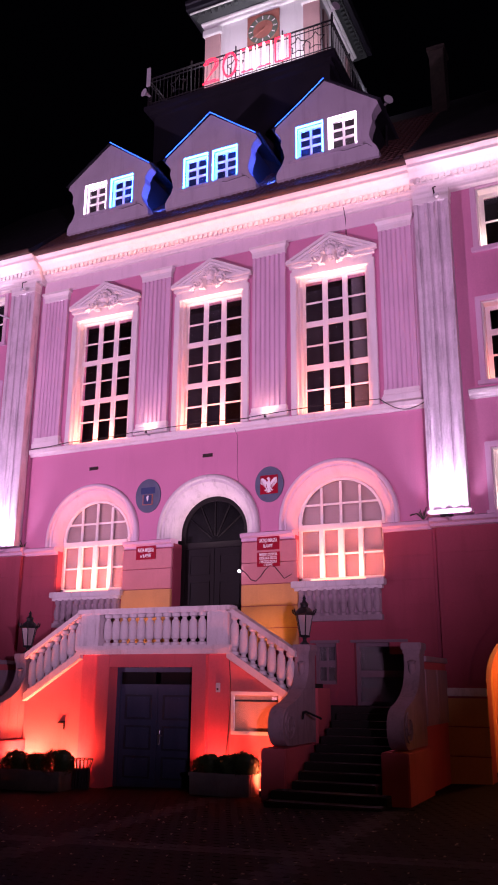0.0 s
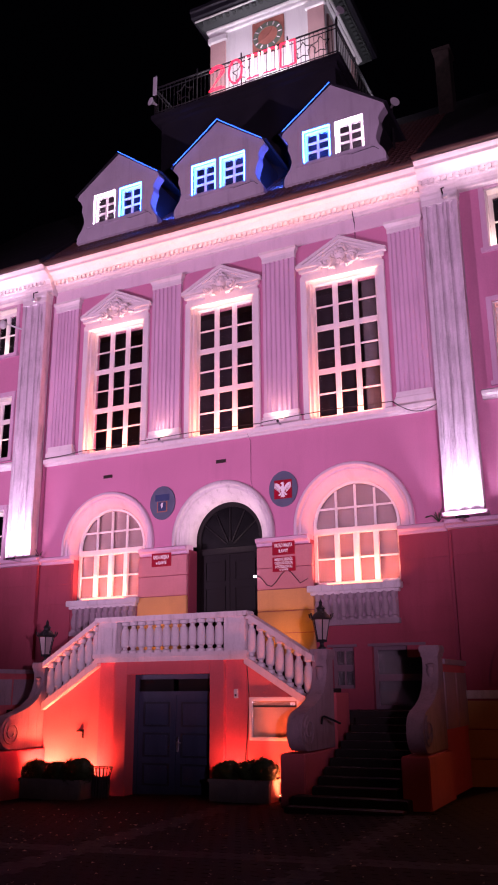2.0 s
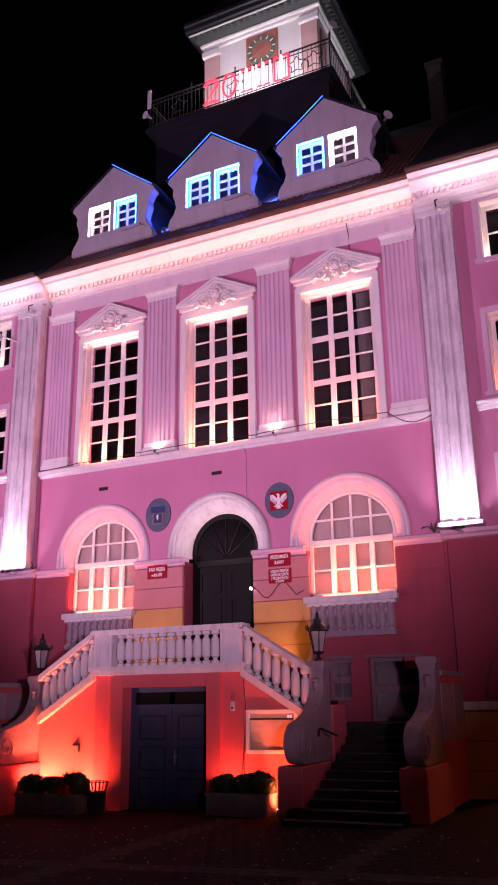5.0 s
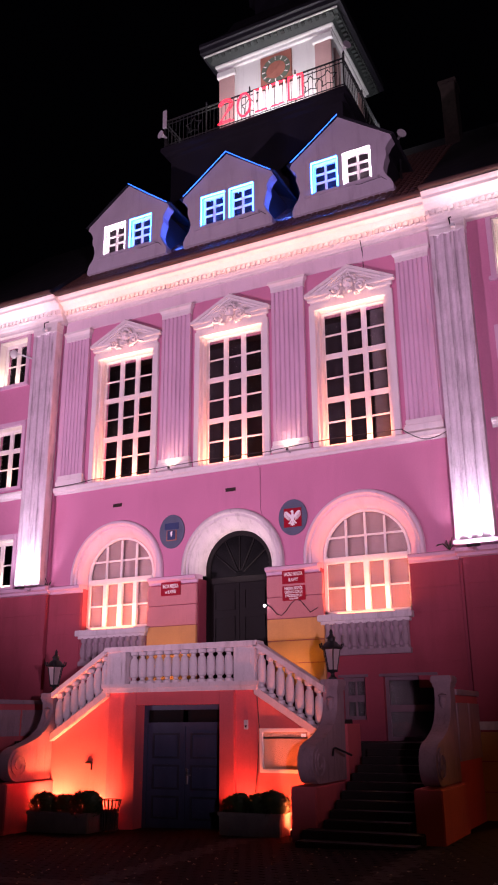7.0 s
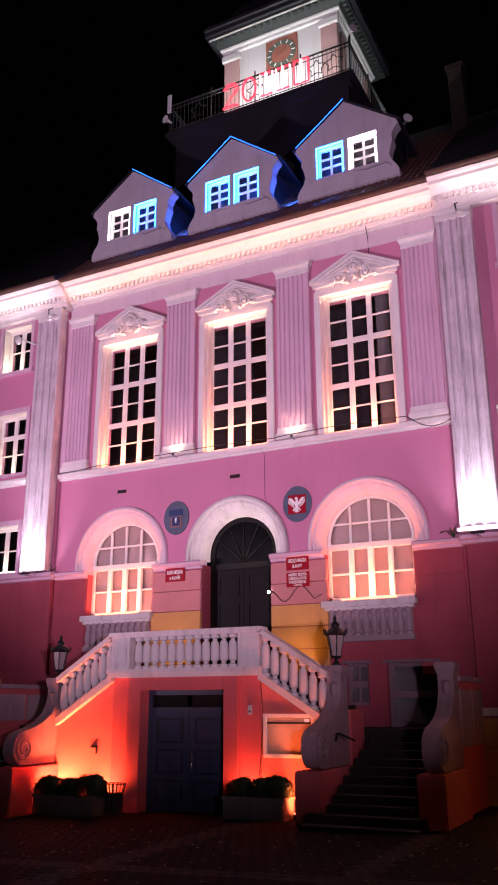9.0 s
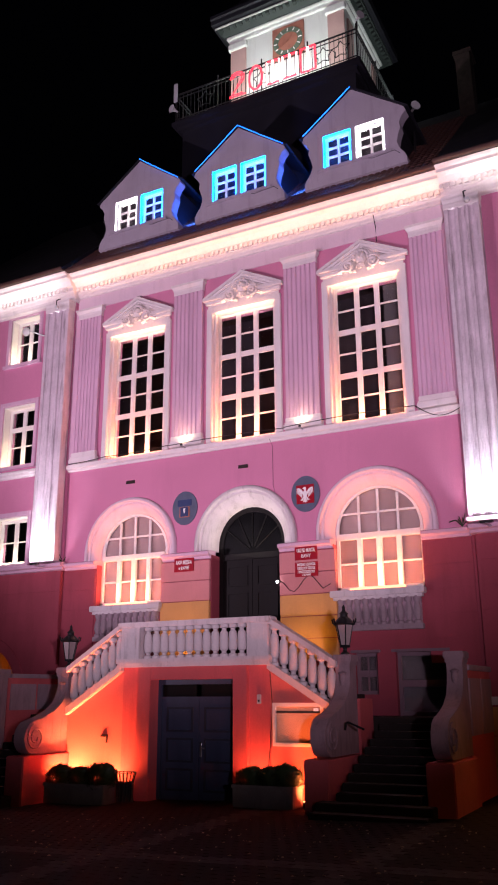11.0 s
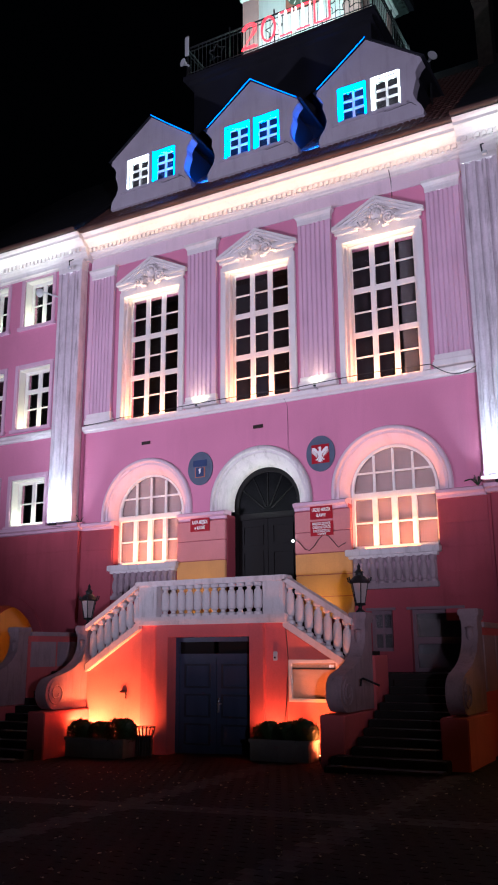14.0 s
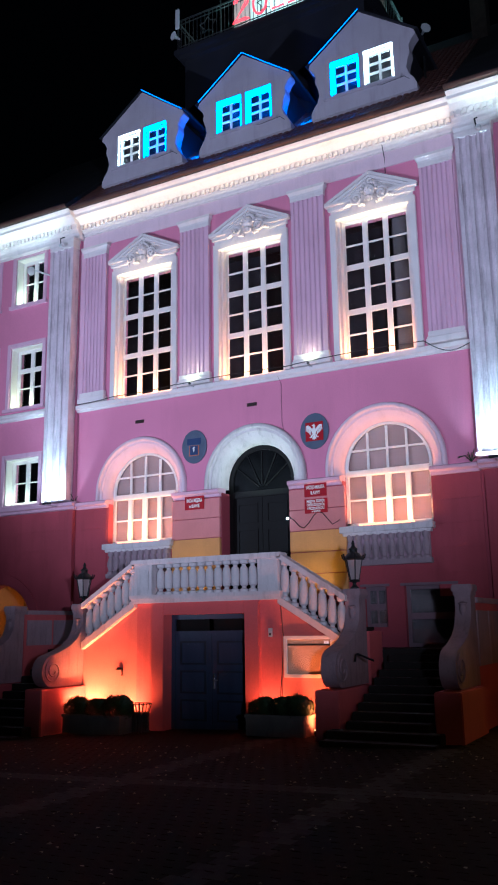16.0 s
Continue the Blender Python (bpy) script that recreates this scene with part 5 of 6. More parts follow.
# ---------------------------------------------------------------- plants


def bush(name, at, r, label, flowers=0, seed=1, squash=0.8):
    rng = random.Random(seed)
    e = thing(name, label, "plant", "plants in the troughs", at)
    stems = B()
    for k in range(7):
        an = rng.uniform(0, 6.28)
        tube(stems, [(0, 0, 0), (0.3 * r * math.cos(an), 0.3 * r * math.sin(an), 0.5 * r), (0.6 * r * math.cos(an), 0.6 * r * math.sin(an), 1.1 * r)], 0.008, 4)
    part("stem", stems, LEAF, e)
    verts, faces = [], []
    for k in range(2600):
        d = Vector((rng.gauss(0, 1), rng.gauss(0, 1), rng.gauss(0, 1))).normalized()
        rad = r * (0.55 + 0.50 * rng.random() ** 0.5 + 0.10 * math.sin(3 * d.x + seed) * math.cos(4 * d.y))
        p = Vector((d.x * rad, d.y * rad, r * squash * 0.9 + d.z * rad * squash))
        a = d.cross(Vector((rng.random(), rng.random(), rng.random()))).normalized() * rng.uniform(0.03, 0.05)
        b = (d * 0.6 + a.normalized().cross(d) * 0.8).normalized() * rng.uniform(0.05, 0.085)
        n = len(verts)
        verts += [p - a, p + b * 0.5 - a * 0.2, p + a, p + b]
        faces += [(n, n + 1, n + 3), (n + 1, n + 2, n + 3)]
    me = bpy.data.meshes.new("foliage")
    me.from_pydata([tuple(v) for v in verts], [], faces)
    me.materials.append(LEAF)
    f = new("foliage", me)
    f.parent = e
    f["kind"] = "stuff"
    for k in range(flowers):
        an, rr = rng.uniform(0, 6.28), r * rng.uniform(0.1, 0.85)
        b = B()
        z = r * squash * 0.9 + math.sqrt(max(0.01, 1 - (rr / r) ** 2)) * r * squash
        for q in range(6):
            t = q * math.pi / 3
            tube(b, [(0, 0, 0), (0.03 * math.cos(t), 0.03 * math.sin(t), 0.012)], 0.011, 4)
        ob = part("flower", b, FLOWER, e, "orange flower head")
        ob.location = (rr * math.cos(an), rr * math.sin(an), z)
    return e


def trough(at, sx, sy, h, label):
    t = thing("planter", label, "planter", "concrete planters", at)
    b = B()
    # tapered open box with a rim
    for x0, x1, y0, y1 in ((-sx, sx, -sy, -sy + 0.05), (-sx, sx, sy - 0.05, sy), (-sx, -sx + 0.05, -sy + 0.05, sy - 0.05), (sx - 0.05, sx, -sy + 0.05, sy - 0.05)):
        box(b, x0, x1, y0, y1, 0, h, 0.01)
    part("shell", b, CONCRETE, t)
    rim = B()
    for x0, x1, y0, y1 in ((-sx - 0.02, sx + 0.02, -sy - 0.02, -sy + 0.06), (-sx - 0.02, sx + 0.02, sy - 0.06, sy + 0.02), (-sx - 0.02, -sx + 0.06, -sy + 0.06, sy - 0.06), (sx - 0.06, sx + 0.02, -sy + 0.06, sy - 0.06)):
        box(rim, x0, x1, y0, y1, h - 0.05, h + 0.015, 0.008)
    part("rim", rim, CONCRETE, t)
    part("soil", one_box(-sx + 0.05, sx - 0.05, -sy + 0.05, sy - 0.05, 0.02, h - 0.05), SOIL, t)
    return t


zg = ground_z(-2.4) - 0.01
trough((-2.28, -3.05, zg), 0.76, 0.24, 0.38, "long grey concrete planter with dark shrubs beside the perron")
for k, (dx, r) in enumerate(((-0.55, 0.27), (0.0, 0.25), (0.52, 0.31))):
    bush("shrub", (-2.28 + dx, -3.05, zg + 0.30), r, "dark rounded shrub in the concrete planter", 0, 3 + k)
zg = ground_z(2.0) - 0.01
trough((2.02, -2.98, zg), 0.62, 0.24, 0.38, "grey concrete planter with orange flowers beside the perron")
for k, (dx, r, fl) in enumerate(((-0.36, 0.24, 0), (0.05, 0.24, 14), (0.38, 0.28, 4))):
    bush("shrub", (2.02 + dx, -2.98, zg + 0.30), r, "dark shrub with a few orange flowers in the planter", fl, 13 + k)

# bowl of plants on the square
bowl = thing("planter", "round dark concrete plant bowl standing on the square", "planter", "concrete planters", (1.12, -10.15, ground_z(1.1)))
part("bowl", lathe(B(), [(0.24, 0), (0.22, 0.06), (0.30, 0.12), (0.44, 0.26), (0.47, 0.30), (0.43, 0.31), (0.38, 0.27)], n=20), IRON, bowl, smooth=True)
bush("shrub", (1.12, -10.15, ground_z(1.1) + 0.22), 0.40, "dark shrub with orange flowers in the round bowl", 12, 31, 0.55)

# waste bin
wb = thing("waste_bin", "dark slatted waste bin with a flared rim", "bin", at=(-1.26, -2.90, ground_z(-1.4)))
part("liner", lathe(B(), [(0.14, 0.02), (0.15, 0.40), (0.145, 0.41)], n=14), IRON, wb)
for k in range(16):
    a = 2 * math.pi * k / 16
    c, s = math.cos(a), math.sin(a)
    part("slat", tube(B(), [(0.165 * c, 0.165 * s, 0.0), (0.17 * c, 0.17 * s, 0.40), (0.22 * c, 0.22 * s, 0.58)], 0.012, 4), IRON, wb)
for z, r in ((0.04, 0.17), (0.38, 0.175), (0.58, 0.222)):
    part("hoop", tube(B(), [(r * math.cos(2 * math.pi * i / 20), r * math.sin(2 * math.pi * i / 20), z) for i in range(21)], 0.010, 4), IRON, wb)


def ground_flood(at, turn, label):
    f = thing("floodlight", label, "floodlight", "ground floodlights", at)
    m = Matrix.Rotation(radians(turn), 4, "Z")
    part("housing", box(B(), -0.11, 0.11, -0.05, 0.05, 0.0, 0.10, 0.012, m), IRON, f)
    part("lens", box(B(), -0.095, 0.095, -0.058, 0.03, 0.101, 0.112, 0, m), LED_FLOOD, f, "glowing lens")
    part("stand", box(B(), -0.12, 0.12, -0.02, 0.02, -0.03, 0.02, 0, m), STEEL, f)


for x, y in ((-2.98, -2.60), (-1.95, -2.64), (2.93, -3.14), (1.62, -2.60)):
    ground_flood((x, y, ground_z(x) + 0.01), 0, "small ground floodlight glowing at the foot of the wall")
for px in (-6.07, 5.97, -10.68):
    f = thing("floodlight", "white floodlight on the ledge at the foot of a pilaster", "floodlight", "ledge floodlights", (px, -0.64, 5.46))
    part("housing", one_box(-0.14, 0.14, -0.05, 0.05, 0.0, 0.05, 0.01), IRON, f)
    part("bracket", one_box(-0.03, 0.03, -0.03, 0.38, -0.02, 0.0), STEEL, f)
for cx in (-1.68, 1.68):
    f = thing("floodlight", "small warm lamp at the foot of a pilaster", "floodlight", "pilaster lamps", (cx, -0.32, 8.28))
    part("housing", lathe(B(), [(0.03, 0.0), (0.035, 0.03), (0.03, 0.04)], n=12), IRON, f)
    part("bracket", one_box(-0.02, 0.02, 0.0, 0.25, -0.03, 0.0), STEEL, f)

# ---------------------------------------------------------------- signs and shields


def plaque(x0, x1, z0, z1, lines, label):
    p = thing("plaque", label, "sign", "red enamel plaques")
    y = -0.085
    part("plate", one_box(x0, x1, y, y + 0.022, z0, z1, 0.006), ENAMEL, p)
    for txt, size, dz, wide in [(a, b * 0.8, c, d * 0.92) for a, b, c, d in lines]:
        ob = text_mesh(txt, size, 0.003, LETTER, p, Matrix.Identity(4))
        w = max(v.co.x for v in ob.data.vertices) - min(v.co.x for v in ob.data.vertices)
        ob.matrix_world = Matrix.Translation(((x0 + x1) / 2, y - 0.003, z1 - dz)) @ pose(0, 0, 0, 90) @ Matrix.Diagonal((wide / w, 1, 1, 1))
    return p


plaque(-1.97, -1.40, 5.04, 5.38, [("RADA MIEJSKA", 0.17, 0.11, 0.50), ("w IŁAWIE", 0.15, 0.25, 0.34)], "red enamel plaque with white lettering on the pier")
plaque(1.37, 1.94, 5.09, 5.41, [("URZĄD MIASTA", 0.15, 0.10, 0.50), ("IŁAWY", 0.14, 0.23, 0.26)], "red enamel plaque with white lettering on the pier")
plaque(1.37, 1.95, 4.70, 5.04, [("MIEJSKI ZESPÓŁ", 0.11, 0.06, 0.50), ("OBSŁUGI SZKÓŁ", 0.11, 0.145, 0.50), ("I PRZEDSZKOLI", 0.11, 0.23, 0.46), ("w IŁAWIE", 0.08, 0.30, 0.24)], "red enamel plaque with four lines of white lettering")


def oval(cx, cz, rx, rz, y0, y1, n=40):
    return prism(B(), [(cx + rx * math.cos(2 * math.pi * i / n), cz + rz * math.sin(2 * math.pi * i / n)) for i in range(n)], ALONG_Y, y0, y1)


for cx, kind in ((-1.72, "town"), (1.66, "eagle")):
    e = thing("shield", "blue-grey oval shield with a coat of arms on the wall" if kind == "town" else "blue-grey oval shield with a white bird on red", "shield", "oval shields")
    part("plate", oval(cx, 6.68, 0.37, 0.44, -0.03, 0.001), SHIELDGREY, e)
    if kind == "eagle":
        part("field", one_box(cx - 0.23, cx + 0.23, -0.042, -0.029, 6.44, 6.90, 0.003), ENAMEL, e, "red field")
        b = B()
        # spread bird: body with tail, turned head, two raised wings of five feathers, two legs
        prism(b, [(cx + u, 6.66 + v) for u, v in ((0, -0.09), (0.03, -0.075), (0.055, -0.01), (0.05, 0.06), (0.02, 0.10), (-0.02, 0.10), (-0.05, 0.06), (-0.055, -0.01), (-0.03, -0.075))], ALONG_Y, -0.060, -0.042)
        prism(b, [(cx - 0.022, 6.755), (cx + 0.026, 6.755), (cx + 0.032, 6.81), (cx + 0.012, 6.845), (cx - 0.022, 6.84), (cx - 0.062, 6.81), (cx - 0.028, 6.80)], ALONG_Y, -0.059, -0.042)
        for s in (-1, 1):
            prism(b, [(cx + s * u, 6.66 + v) for u, v in ((0.045, 0.03), (0.06, 0.085), (0.10, 0.135), (0.15, 0.17), (0.185, 0.165), (0.178, 0.125), (0.14, 0.08), (0.095, 0.04), (0.055, 0.01))], ALONG_Y, -0.054, -0.042)
            for k in range(5):
                u, v = 0.078 + 0.029 * k, 0.02 + 0.030 * k
                prism(b, [(cx + s * (u - 0.009), 6.68 + v), (cx + s * (u + 0.009), 6.69 + v), (cx + s * (u + 0.022), 6.585 + v * 0.9), (cx + s * (u + 0.010), 6.565 + v * 0.9), (cx + s * (u + 0.002), 6.59 + v * 0.9)], ALONG_Y, -0.057, -0.042)
            prism(b, [(cx + s * 0.025, 6.60), (cx + s * 0.055, 6.60), (cx + s * 0.085, 6.545), (cx + s * 0.12, 6.535), (cx + s * 0.10, 6.515), (cx + s * 0.06, 6.52)], ALONG_Y, -0.055, -0.042)
        prism(b, [(cx - 0.02, 6.58), (cx + 0.02, 6.58), (cx + 0.06, 6.475), (cx + 0.025, 6.485), (cx, 6.46), (cx - 0.025, 6.485), (cx - 0.06, 6.475)], ALONG_Y, -0.055, -0.042)
        part("emblem", b, LETTER, e, "white emblem")
    else:
        part("field", one_box(cx - 0.15, cx + 0.15, -0.042, -0.029, 6.44, 6.71, 0.003), CLOCKRED, e, "dull red border")
        part("field", one_box(cx - 0.21, cx + 0.21, -0.040, -0.029, 6.73, 6.90, 0.003), CRESTBLUE, e, "blue field")
        part("field", one_box(cx - 0.12, cx + 0.12, -0.050, -0.042, 6.46, 6.70, 0.003), CRESTBLUE, e)
        b = B()
        prism(b, [(cx + u * 0.05, 6.60 + v * 0.075) for u, v in ((0, -0.9), (0.6, -0.2), (0.4, 0.5), (0.9, 0.9), (0, 1), (-0.6, 0.6), (-0.4, -0.2))], ALONG_Y, -0.060, -0.050)
        part("emblem", b, LETTER, e, "small white emblem")

nb = thing("notice_board", "framed notice board with brown paper behind glass", "notice board")
yb = YF - 0.02
fr = B()
x0, x1, z0, z1 = 1.86, 2.95, 1.12, 1.93
for a, b, c, d in ((x0, x1, z0, z0 + 0.07), (x0, x1, z1 - 0.07, z1), (x0, x0 + 0.07, z0 + 0.07, z1 - 0.07), (x1 - 0.07, x1, z0 + 0.07, z1 - 0.07)):
    box(fr, a, b, yb - 0.05, yb + 0.05, c, d, 0.008)
part("frame", fr, PAINT, nb, "white painted frame")
part("board", one_box(x0 + 0.06, x1 - 0.06, yb - 0.002, yb + 0.03, z0 + 0.06, z1 - 0.06), CORK, nb)
part("rail", one_box(x0 + 0.07, x1 - 0.07, yb - 0.02, yb, z1 - 0.19, z1 - 0.155), IRON, nb)
part("paper", one_box(x1 - 0.22, x1 - 0.12, yb - 0.008, yb - 0.003, z1 - 0.17, z1 - 0.10), LETTER, nb)
pn = part("pane", one_box(x0 + 0.07, x1 - 0.07, yb - 0.035, yb - 0.03, z0 + 0.07, z1 - 0.07), GLASS, nb)
pn.visible_shadow = False

bell = thing("intercom", "small pale intercom box beside the cellar door", "intercom", at=(1.55, YF, 2.0))
part("box", one_box(-0.045, 0.045, -0.035, 0.0, -0.09, 0.09, 0.008), GREYPLASTIC, bell)
part("button", one_box(-0.02, 0.02, -0.042, -0.034, -0.05, -0.01, 0.003), IRON, bell)
hk = thing("wall_vent", "small dark metal vent hood on the flank wall", "vent", at=(-2.24, YF + 0.02, 1.22))
part("hood", prism(B(), [(0, 0.05), (-0.06, 0.03), (-0.06, 0.01), (0, 0.0)], ALONG_X, -0.08, 0.08), IRON, hk)
part("duct", one_box(0.05, 0.08, -0.03, 0.0, -0.12, 0.01, 0.004), IRON, hk)
for cx in (-3.46, -0.03):
    v = thing("wall_vent", "narrow dark vent slot in the pink wall", "vent", "vent slots", (cx, 0, 7.58))
    part("frame", one_box(-0.14, 0.14, -0.02, 0.002, -0.045, 0.045, 0.004), GUTTER, v)
    for k in range(3):
        part("slat", one_box(-0.12, 0.12, -0.028, -0.019, -0.03 + 0.025 * k, -0.018 + 0.025 * k), IRON, v)

cc = thing("security_camera", "white dome security camera on a wall bracket", "camera", at=(-7.16, -0.14, 12.62))
part("arm", tube(B(), [(0.42, 0.02, -0.12), (0.1, -0.22, 0.0), (0.0, -0.30, 0.0)], 0.025, 6), GREYPLASTIC, cc)
b = B()
lathe(b, [(0.03, 0.10), (0.08, 0.08), (0.11, 0.0), (0.11, -0.05), (0.09, -0.11), (0.05, -0.15), (0.01, -0.17)], 0, -0.32, 0, 14)
part("dome", b, GREYPLASTIC, cc, smooth=True)
for x, s in ((6.1, 1), (-6.0, -1)):
    br = thing("bracket", "dark iron bracket with a small lamp under the cornice", "bracket", "cornice brackets", (x, -0.42, 13.2))
    part("arm", tube(B(), [(0, 0.06, 0.25), (-0.03, -0.08, 0.15), (0.0, -0.10, -0.05), (0.06, -0.12, -0.10)], 0.018, 6), IRON, br)
    part("head", one_box(0.01, 0.11, -0.20, -0.08, -0.16, -0.08, 0.01), GREYPLASTIC, br)

# cables along the front
rng = random.Random(5)


def cable(name, pts, label, r=0.011):
    return tagged(part(name, tube(B(), pts, r, 5), CABLE), label, "cable", "cables on the front")


def sagging(a, b, sag, n=10):
    a, b = Vector(a), Vector(b)
    return [a.lerp(b, i / n) - Vector((0, 0, sag * math.sin(math.pi * i / n))) for i in range(n + 1)]


cable("cable", sagging((-5.5, -0.16, 8.30), (-4.25, -0.16, 8.36), 0.02) + sagging((-4.2, -0.16, 8.36), (-2.2, -0.18, 8.39), 0.03), "black cable lying along the sill course")
cable("cable", sagging((-2.2, -0.20, 8.37), (1.2, -0.18, 8.36), -0.03), "black cable lying along the sill course")
cable("cable", sagging((1.2, -0.20, 8.37), (4.5, -0.18, 8.40), -0.04), "black cable lying along the sill course")
cable("cable", sagging((4.5, -0.16, 8.40), (5.62, -0.36, 8.15), 0.22), "black cable sagging to the giant pilaster")
cable("cable", [(3.75, -0.30, 13.9), (3.76, -0.03, 13.3), (3.76, -0.02, 12.9)], "thin black cable down the frieze")
cable("cable", [(0.78, -0.16, 8.15), (0.80, -0.015, 8.0), (0.80, -0.015, 7.0), (0.86, -0.015, 6.75)], "thin black cable down the pink wall", 0.004)
cable("cable", [(-6.72, -0.12, 12.6), (-6.70, -0.12, 8.4)], "thin black cable down the wing wall", 0.009)
cable("cable", [(0.98, -0.10, 4.66)] + [(1.1 + 0.12 * i, -0.075, 4.55 - 0.18 * math.sin(i * 0.9)) for i in range(9)] + [(2.25, -0.075, 4.5)], "loose black cable hanging on the pier", 0.010)
cable("cable", [(1.79, YF - 0.01, 2.62), (1.84, YF - 0.01, 1.9), (1.79, YF - 0.01, 1.2), (1.72, YF - 0.01, 0.6)], "thin black cable down the perron corner", 0.008)
for a in (-3.45, -0.09, 3.31):
    cable("cable", [(a + 0.1, -0.13, 15.38), (a + 0.5, -0.14, 15.24), (a + 1.1, -0.14, 15.28), (a + 1.3, -0.10, 15.1)], "thin black cable under the dormer windows", 0.008)

for cx, seed in ((5.35, 2), (-5.55, 4)):
    rng = random.Random(seed)
    wd = B()
    for k in range(9):
        an, ln = rng.uniform(0.3, 2.8), rng.uniform(0.12, 0.30)
        tube(wd, [(cx, -0.10, 5.53), (cx + 0.5 * ln * math.cos(an), -0.12, 5.53 + 0.5 * ln), (cx + ln * math.cos(an), -0.13 - 0.05 * rng.random(), 5.53 + ln * math.sin(an))], 0.010, 4)
    tagged(part("weed", wd, LEAF), "small dry weed growing on the ledge", "plant", "weeds on the ledge")

# neighbouring house beyond the west wing
nh = thing("neighbor_house", "grey plastered neighbouring house in the dark", "house")
part("wall", one_box(-24, -12.3, 1.2, 10, -0.5, 12.2), GREYHOUSE, nh)
part("roof", prism(B(), [(0.8, 12.2), (5.6, 16.5), (10.4, 12.2)], ALONG_X, -24.3, -12.0), TILE, nh)
part("downpipe", tube(B(), [(-12.5, 1.1, -0.3), (-12.5, 1.1, 12.2)], 0.05, 8), GUTTER, nh)
for z in (2.0, 5.4, 8.8):
    wn = part("window", one_box(-14.2, -13.1, 1.15, 1.2, z, z + 1.7, 0.01), PAINT, nh)
    part("pane", one_box(-14.1, -13.2, 1.13, 1.15, z + 0.1, z + 1.6), GLASS, wn)

# ---------------------------------------------------------------- paving, last
pavement = thing("pavement", "granite sett paving of the square with paler bands", "pavement", kind="structure")


def sett_mesh(name, w, d, mat):
    b = B()
    pts = [(-w / 2, -d / 2), (w / 2, -d / 2), (w / 2, d / 2), (-w / 2, d / 2)]
    lo = [b.verts.new((x, y, -0.05)) for x, y in pts]
    mid = [b.verts.new((x, y, 0.0)) for x, y in pts]
    top = [b.verts.new((x * 0.97, y * 0.97, 0.0009)) for x, y in pts]
    for a, c in ((lo, mid), (mid, top)):
        for i in range(4):
            b.faces.new((a[i], a[(i + 1) % 4], c[(i + 1) % 4], c[i]))
    b.faces.new(top)
    return mesh_of(name, b, mat)


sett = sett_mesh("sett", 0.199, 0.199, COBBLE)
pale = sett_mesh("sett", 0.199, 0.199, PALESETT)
band_at = lambda x, y: abs(x - 5.65) < 0.24 or abs(x - 2.1) < 0.24 or abs(y + 8.1) < 0.22
rng = random.Random(11)
lists = {False: ([], []), True: ([], [])}
SHAPE = [(-1, -1, -0.05), (1, -1, -0.05), (1, 1, -0.05), (-1, 1, -0.05), (-1, -1, 0), (1, -1, 0), (1, 1, 0), (-1, 1, 0), (-0.97, -0.97, 0.0009), (0.97, -0.97, 0.0009), (0.97, 0.97, 0.0009), (-0.97, 0.97, 0.0009)]
QUADS = [(0, 1, 5, 4), (1, 2, 6, 5), (2, 3, 7, 6), (3, 0, 4, 7), (4, 5, 9, 8), (5, 6, 10, 9), (6, 7, 11, 10), (7, 4, 8, 11), (8, 9, 10, 11)]
count = 0
for j in range(64):
    for i in range(90):
        y = -15.4 + 0.2 * j
        x = -8.6 + 0.2 * i + (0.1 if j % 2 else 0)
        if y > -2.45 or (y > -4.3 and 3.1 < abs(x) < 5.9) or (y > -3.3 and abs(x) < 3.2):
            continue
        p = band_at(x, y)
        rx, ry, rz = rng.uniform(-0.0004, 0.0004), rng.uniform(-0.0004, 0.0004), rng.uniform(-0.0010, 0.0008)
        if 3.0 < x < 7.0 and -11.0 < y < -8.0 and count < 290:
            ob = new("sett", pale if p else sett)
            ob.parent = pavement
            ob.location, ob.rotation_euler = (x + rx, y + ry, ground_z(x) - 0.012 + rz), (rx * 8, ry * 8, rx * 20)
            count += 1
            continue
        vs, fs = lists[p]
        n = len(vs)
        g, gx_, gy_ = ground_z(x) - 0.012 + rz, 0.0998 + rx * 0.2, 0.0998 + ry * 0.2
        vs += [(x + rx + gx_ * a, y + ry + gy_ * b, g + c) for a, b, c in SHAPE]
        fs += [tuple(n + k for k in q) for q in QUADS]
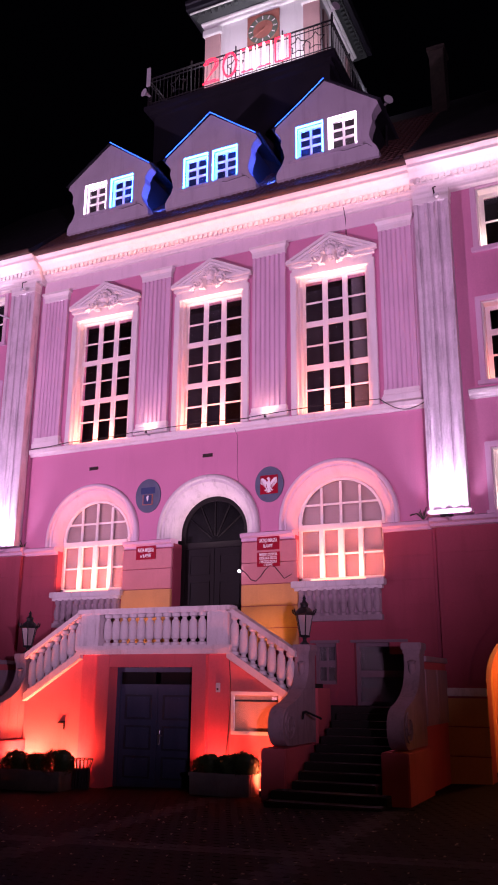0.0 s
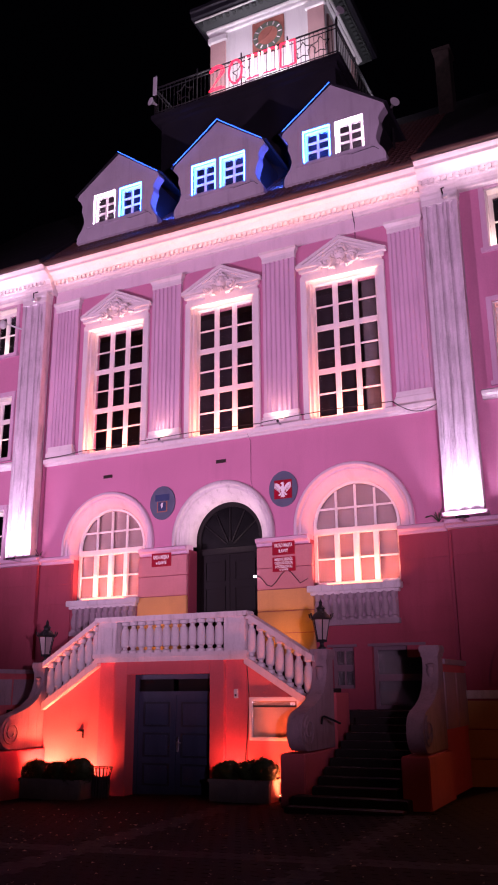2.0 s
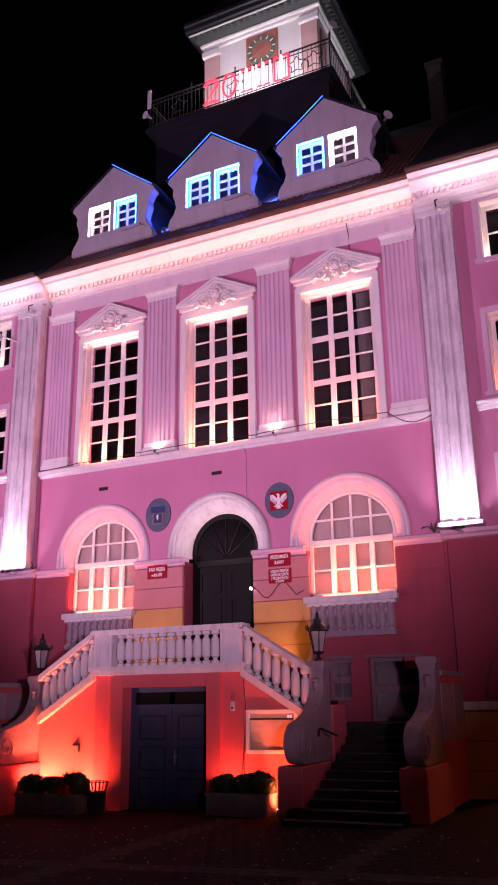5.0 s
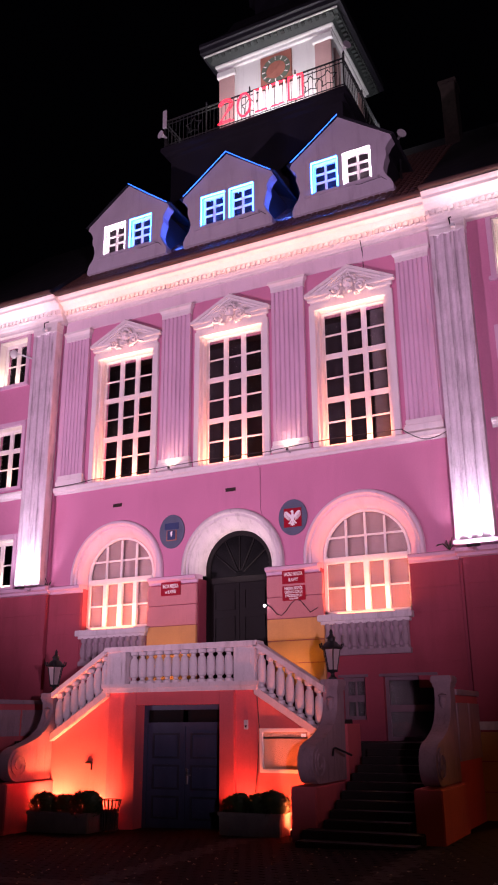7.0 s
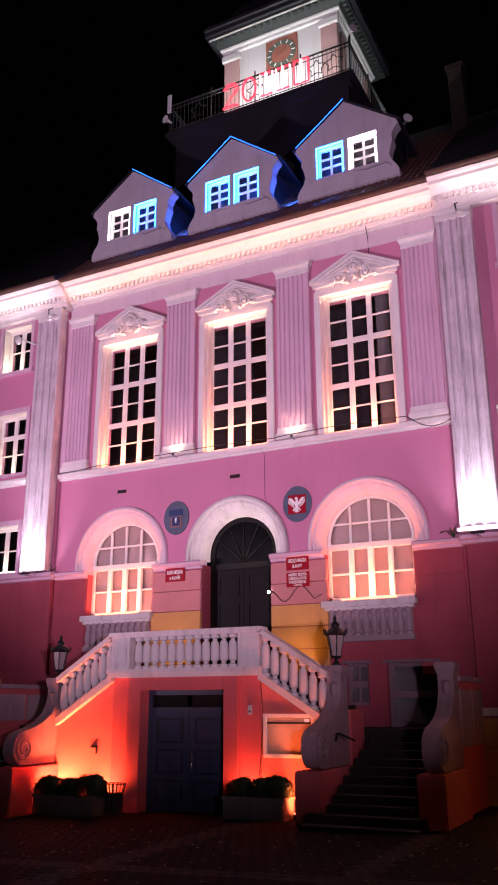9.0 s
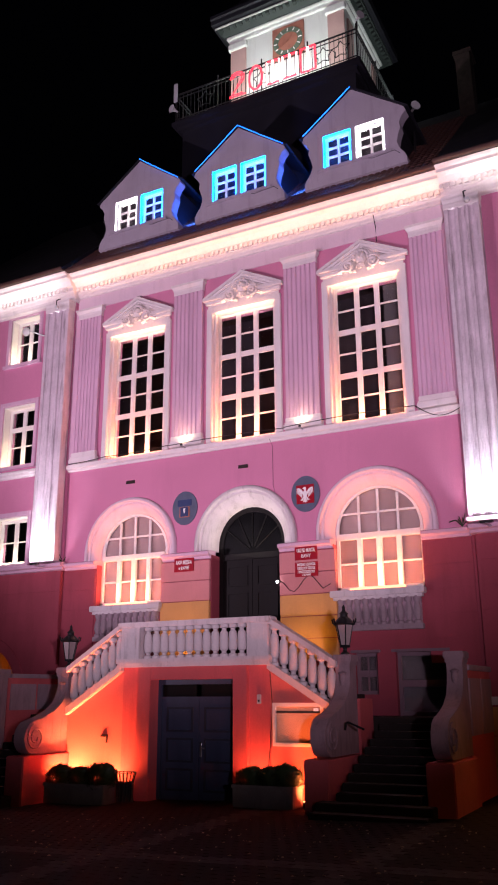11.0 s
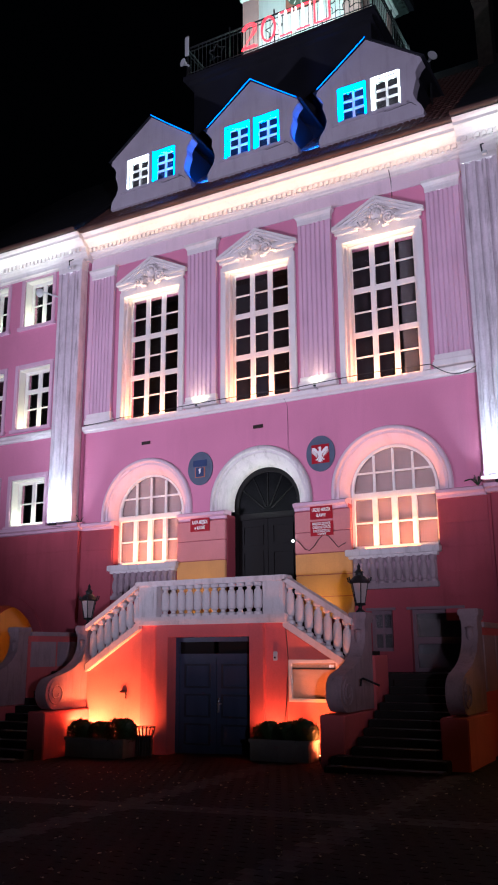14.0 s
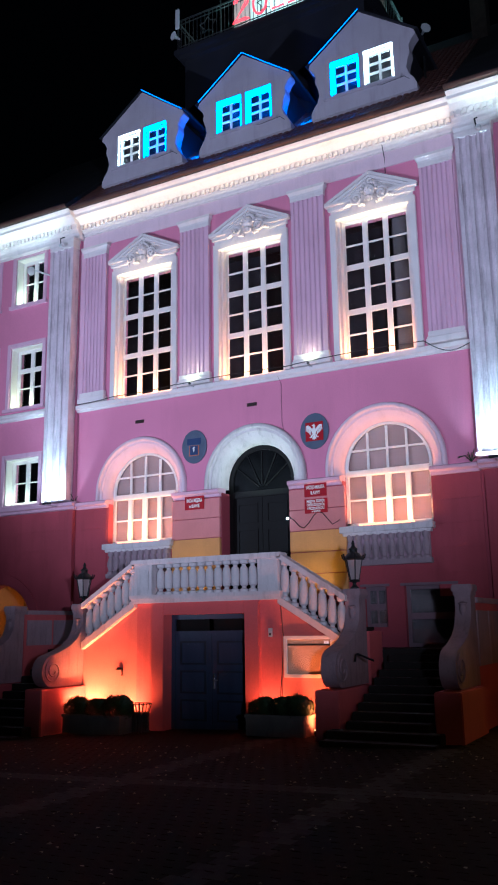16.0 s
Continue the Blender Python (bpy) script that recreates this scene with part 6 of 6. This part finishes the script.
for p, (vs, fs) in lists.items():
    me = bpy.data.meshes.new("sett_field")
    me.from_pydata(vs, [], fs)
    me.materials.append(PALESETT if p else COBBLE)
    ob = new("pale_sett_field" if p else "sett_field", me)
    ob.parent = pavement
    ob["kind"] = "stuff"

# rough grass in front of the west passage
rng = random.Random(8)
vs, fs = [], []
for k in range(5200):
    x, y = rng.uniform(-10.6, -6.1), rng.uniform(-2.7, -0.3)
    z, h, an = ground_z(x) - 0.02, rng.uniform(0.05, 0.14), rng.uniform(0, 6.28)
    dx, dy, lx, ly = 0.008 * math.cos(an), 0.008 * math.sin(an), rng.uniform(-0.05, 0.05), rng.uniform(-0.05, 0.05)
    n = len(vs)
    vs += [(x - dx, y - dy, z), (x + dx, y + dy, z), (x + 0.4 * lx + 0.6 * dx, y + 0.4 * ly + 0.6 * dy, z + 0.6 * h), (x + lx, y + ly, z + h)]
    fs += [(n, n + 1, n + 2), (n, n + 2, n + 3)]
me = bpy.data.meshes.new("grass")
me.from_pydata(vs, [], fs)
me.materials.append(GRASS)
tagged(new("grass", me), "dull green rough grass beside the steps", "grass", kind="stuff")

# fallen leaves scattered over the setts
rng = random.Random(21)
vs, fs = [], []
for k in range(900):
    x, y = rng.uniform(-5, 9), rng.uniform(-13.5, -4.6)
    z = ground_z(x) + 0.004
    a, r = rng.uniform(0, 6.28), rng.uniform(0.008, 0.034)
    n = len(vs)
    vs += [(x + r * math.cos(a), y + r * math.sin(a), z + 0.004), (x + 0.6 * r * math.cos(a + 1.6), y + 0.6 * r * math.sin(a + 1.6), z + rng.uniform(0.004, 0.02)),
           (x - r * math.cos(a), y - r * math.sin(a), z + 0.004), (x - 0.6 * r * math.cos(a + 1.6), y - 0.6 * r * math.sin(a + 1.6), z + rng.uniform(0.004, 0.02))]
    fs.append((n, n + 1, n + 2, n + 3))
me = bpy.data.meshes.new("fallen_leaves")
me.from_pydata(vs, [], fs)
me.materials.append(FALLEN)
tagged(new("fallen_leaves", me), "pale dry leaves scattered over the paving", "leaves", kind="stuff")
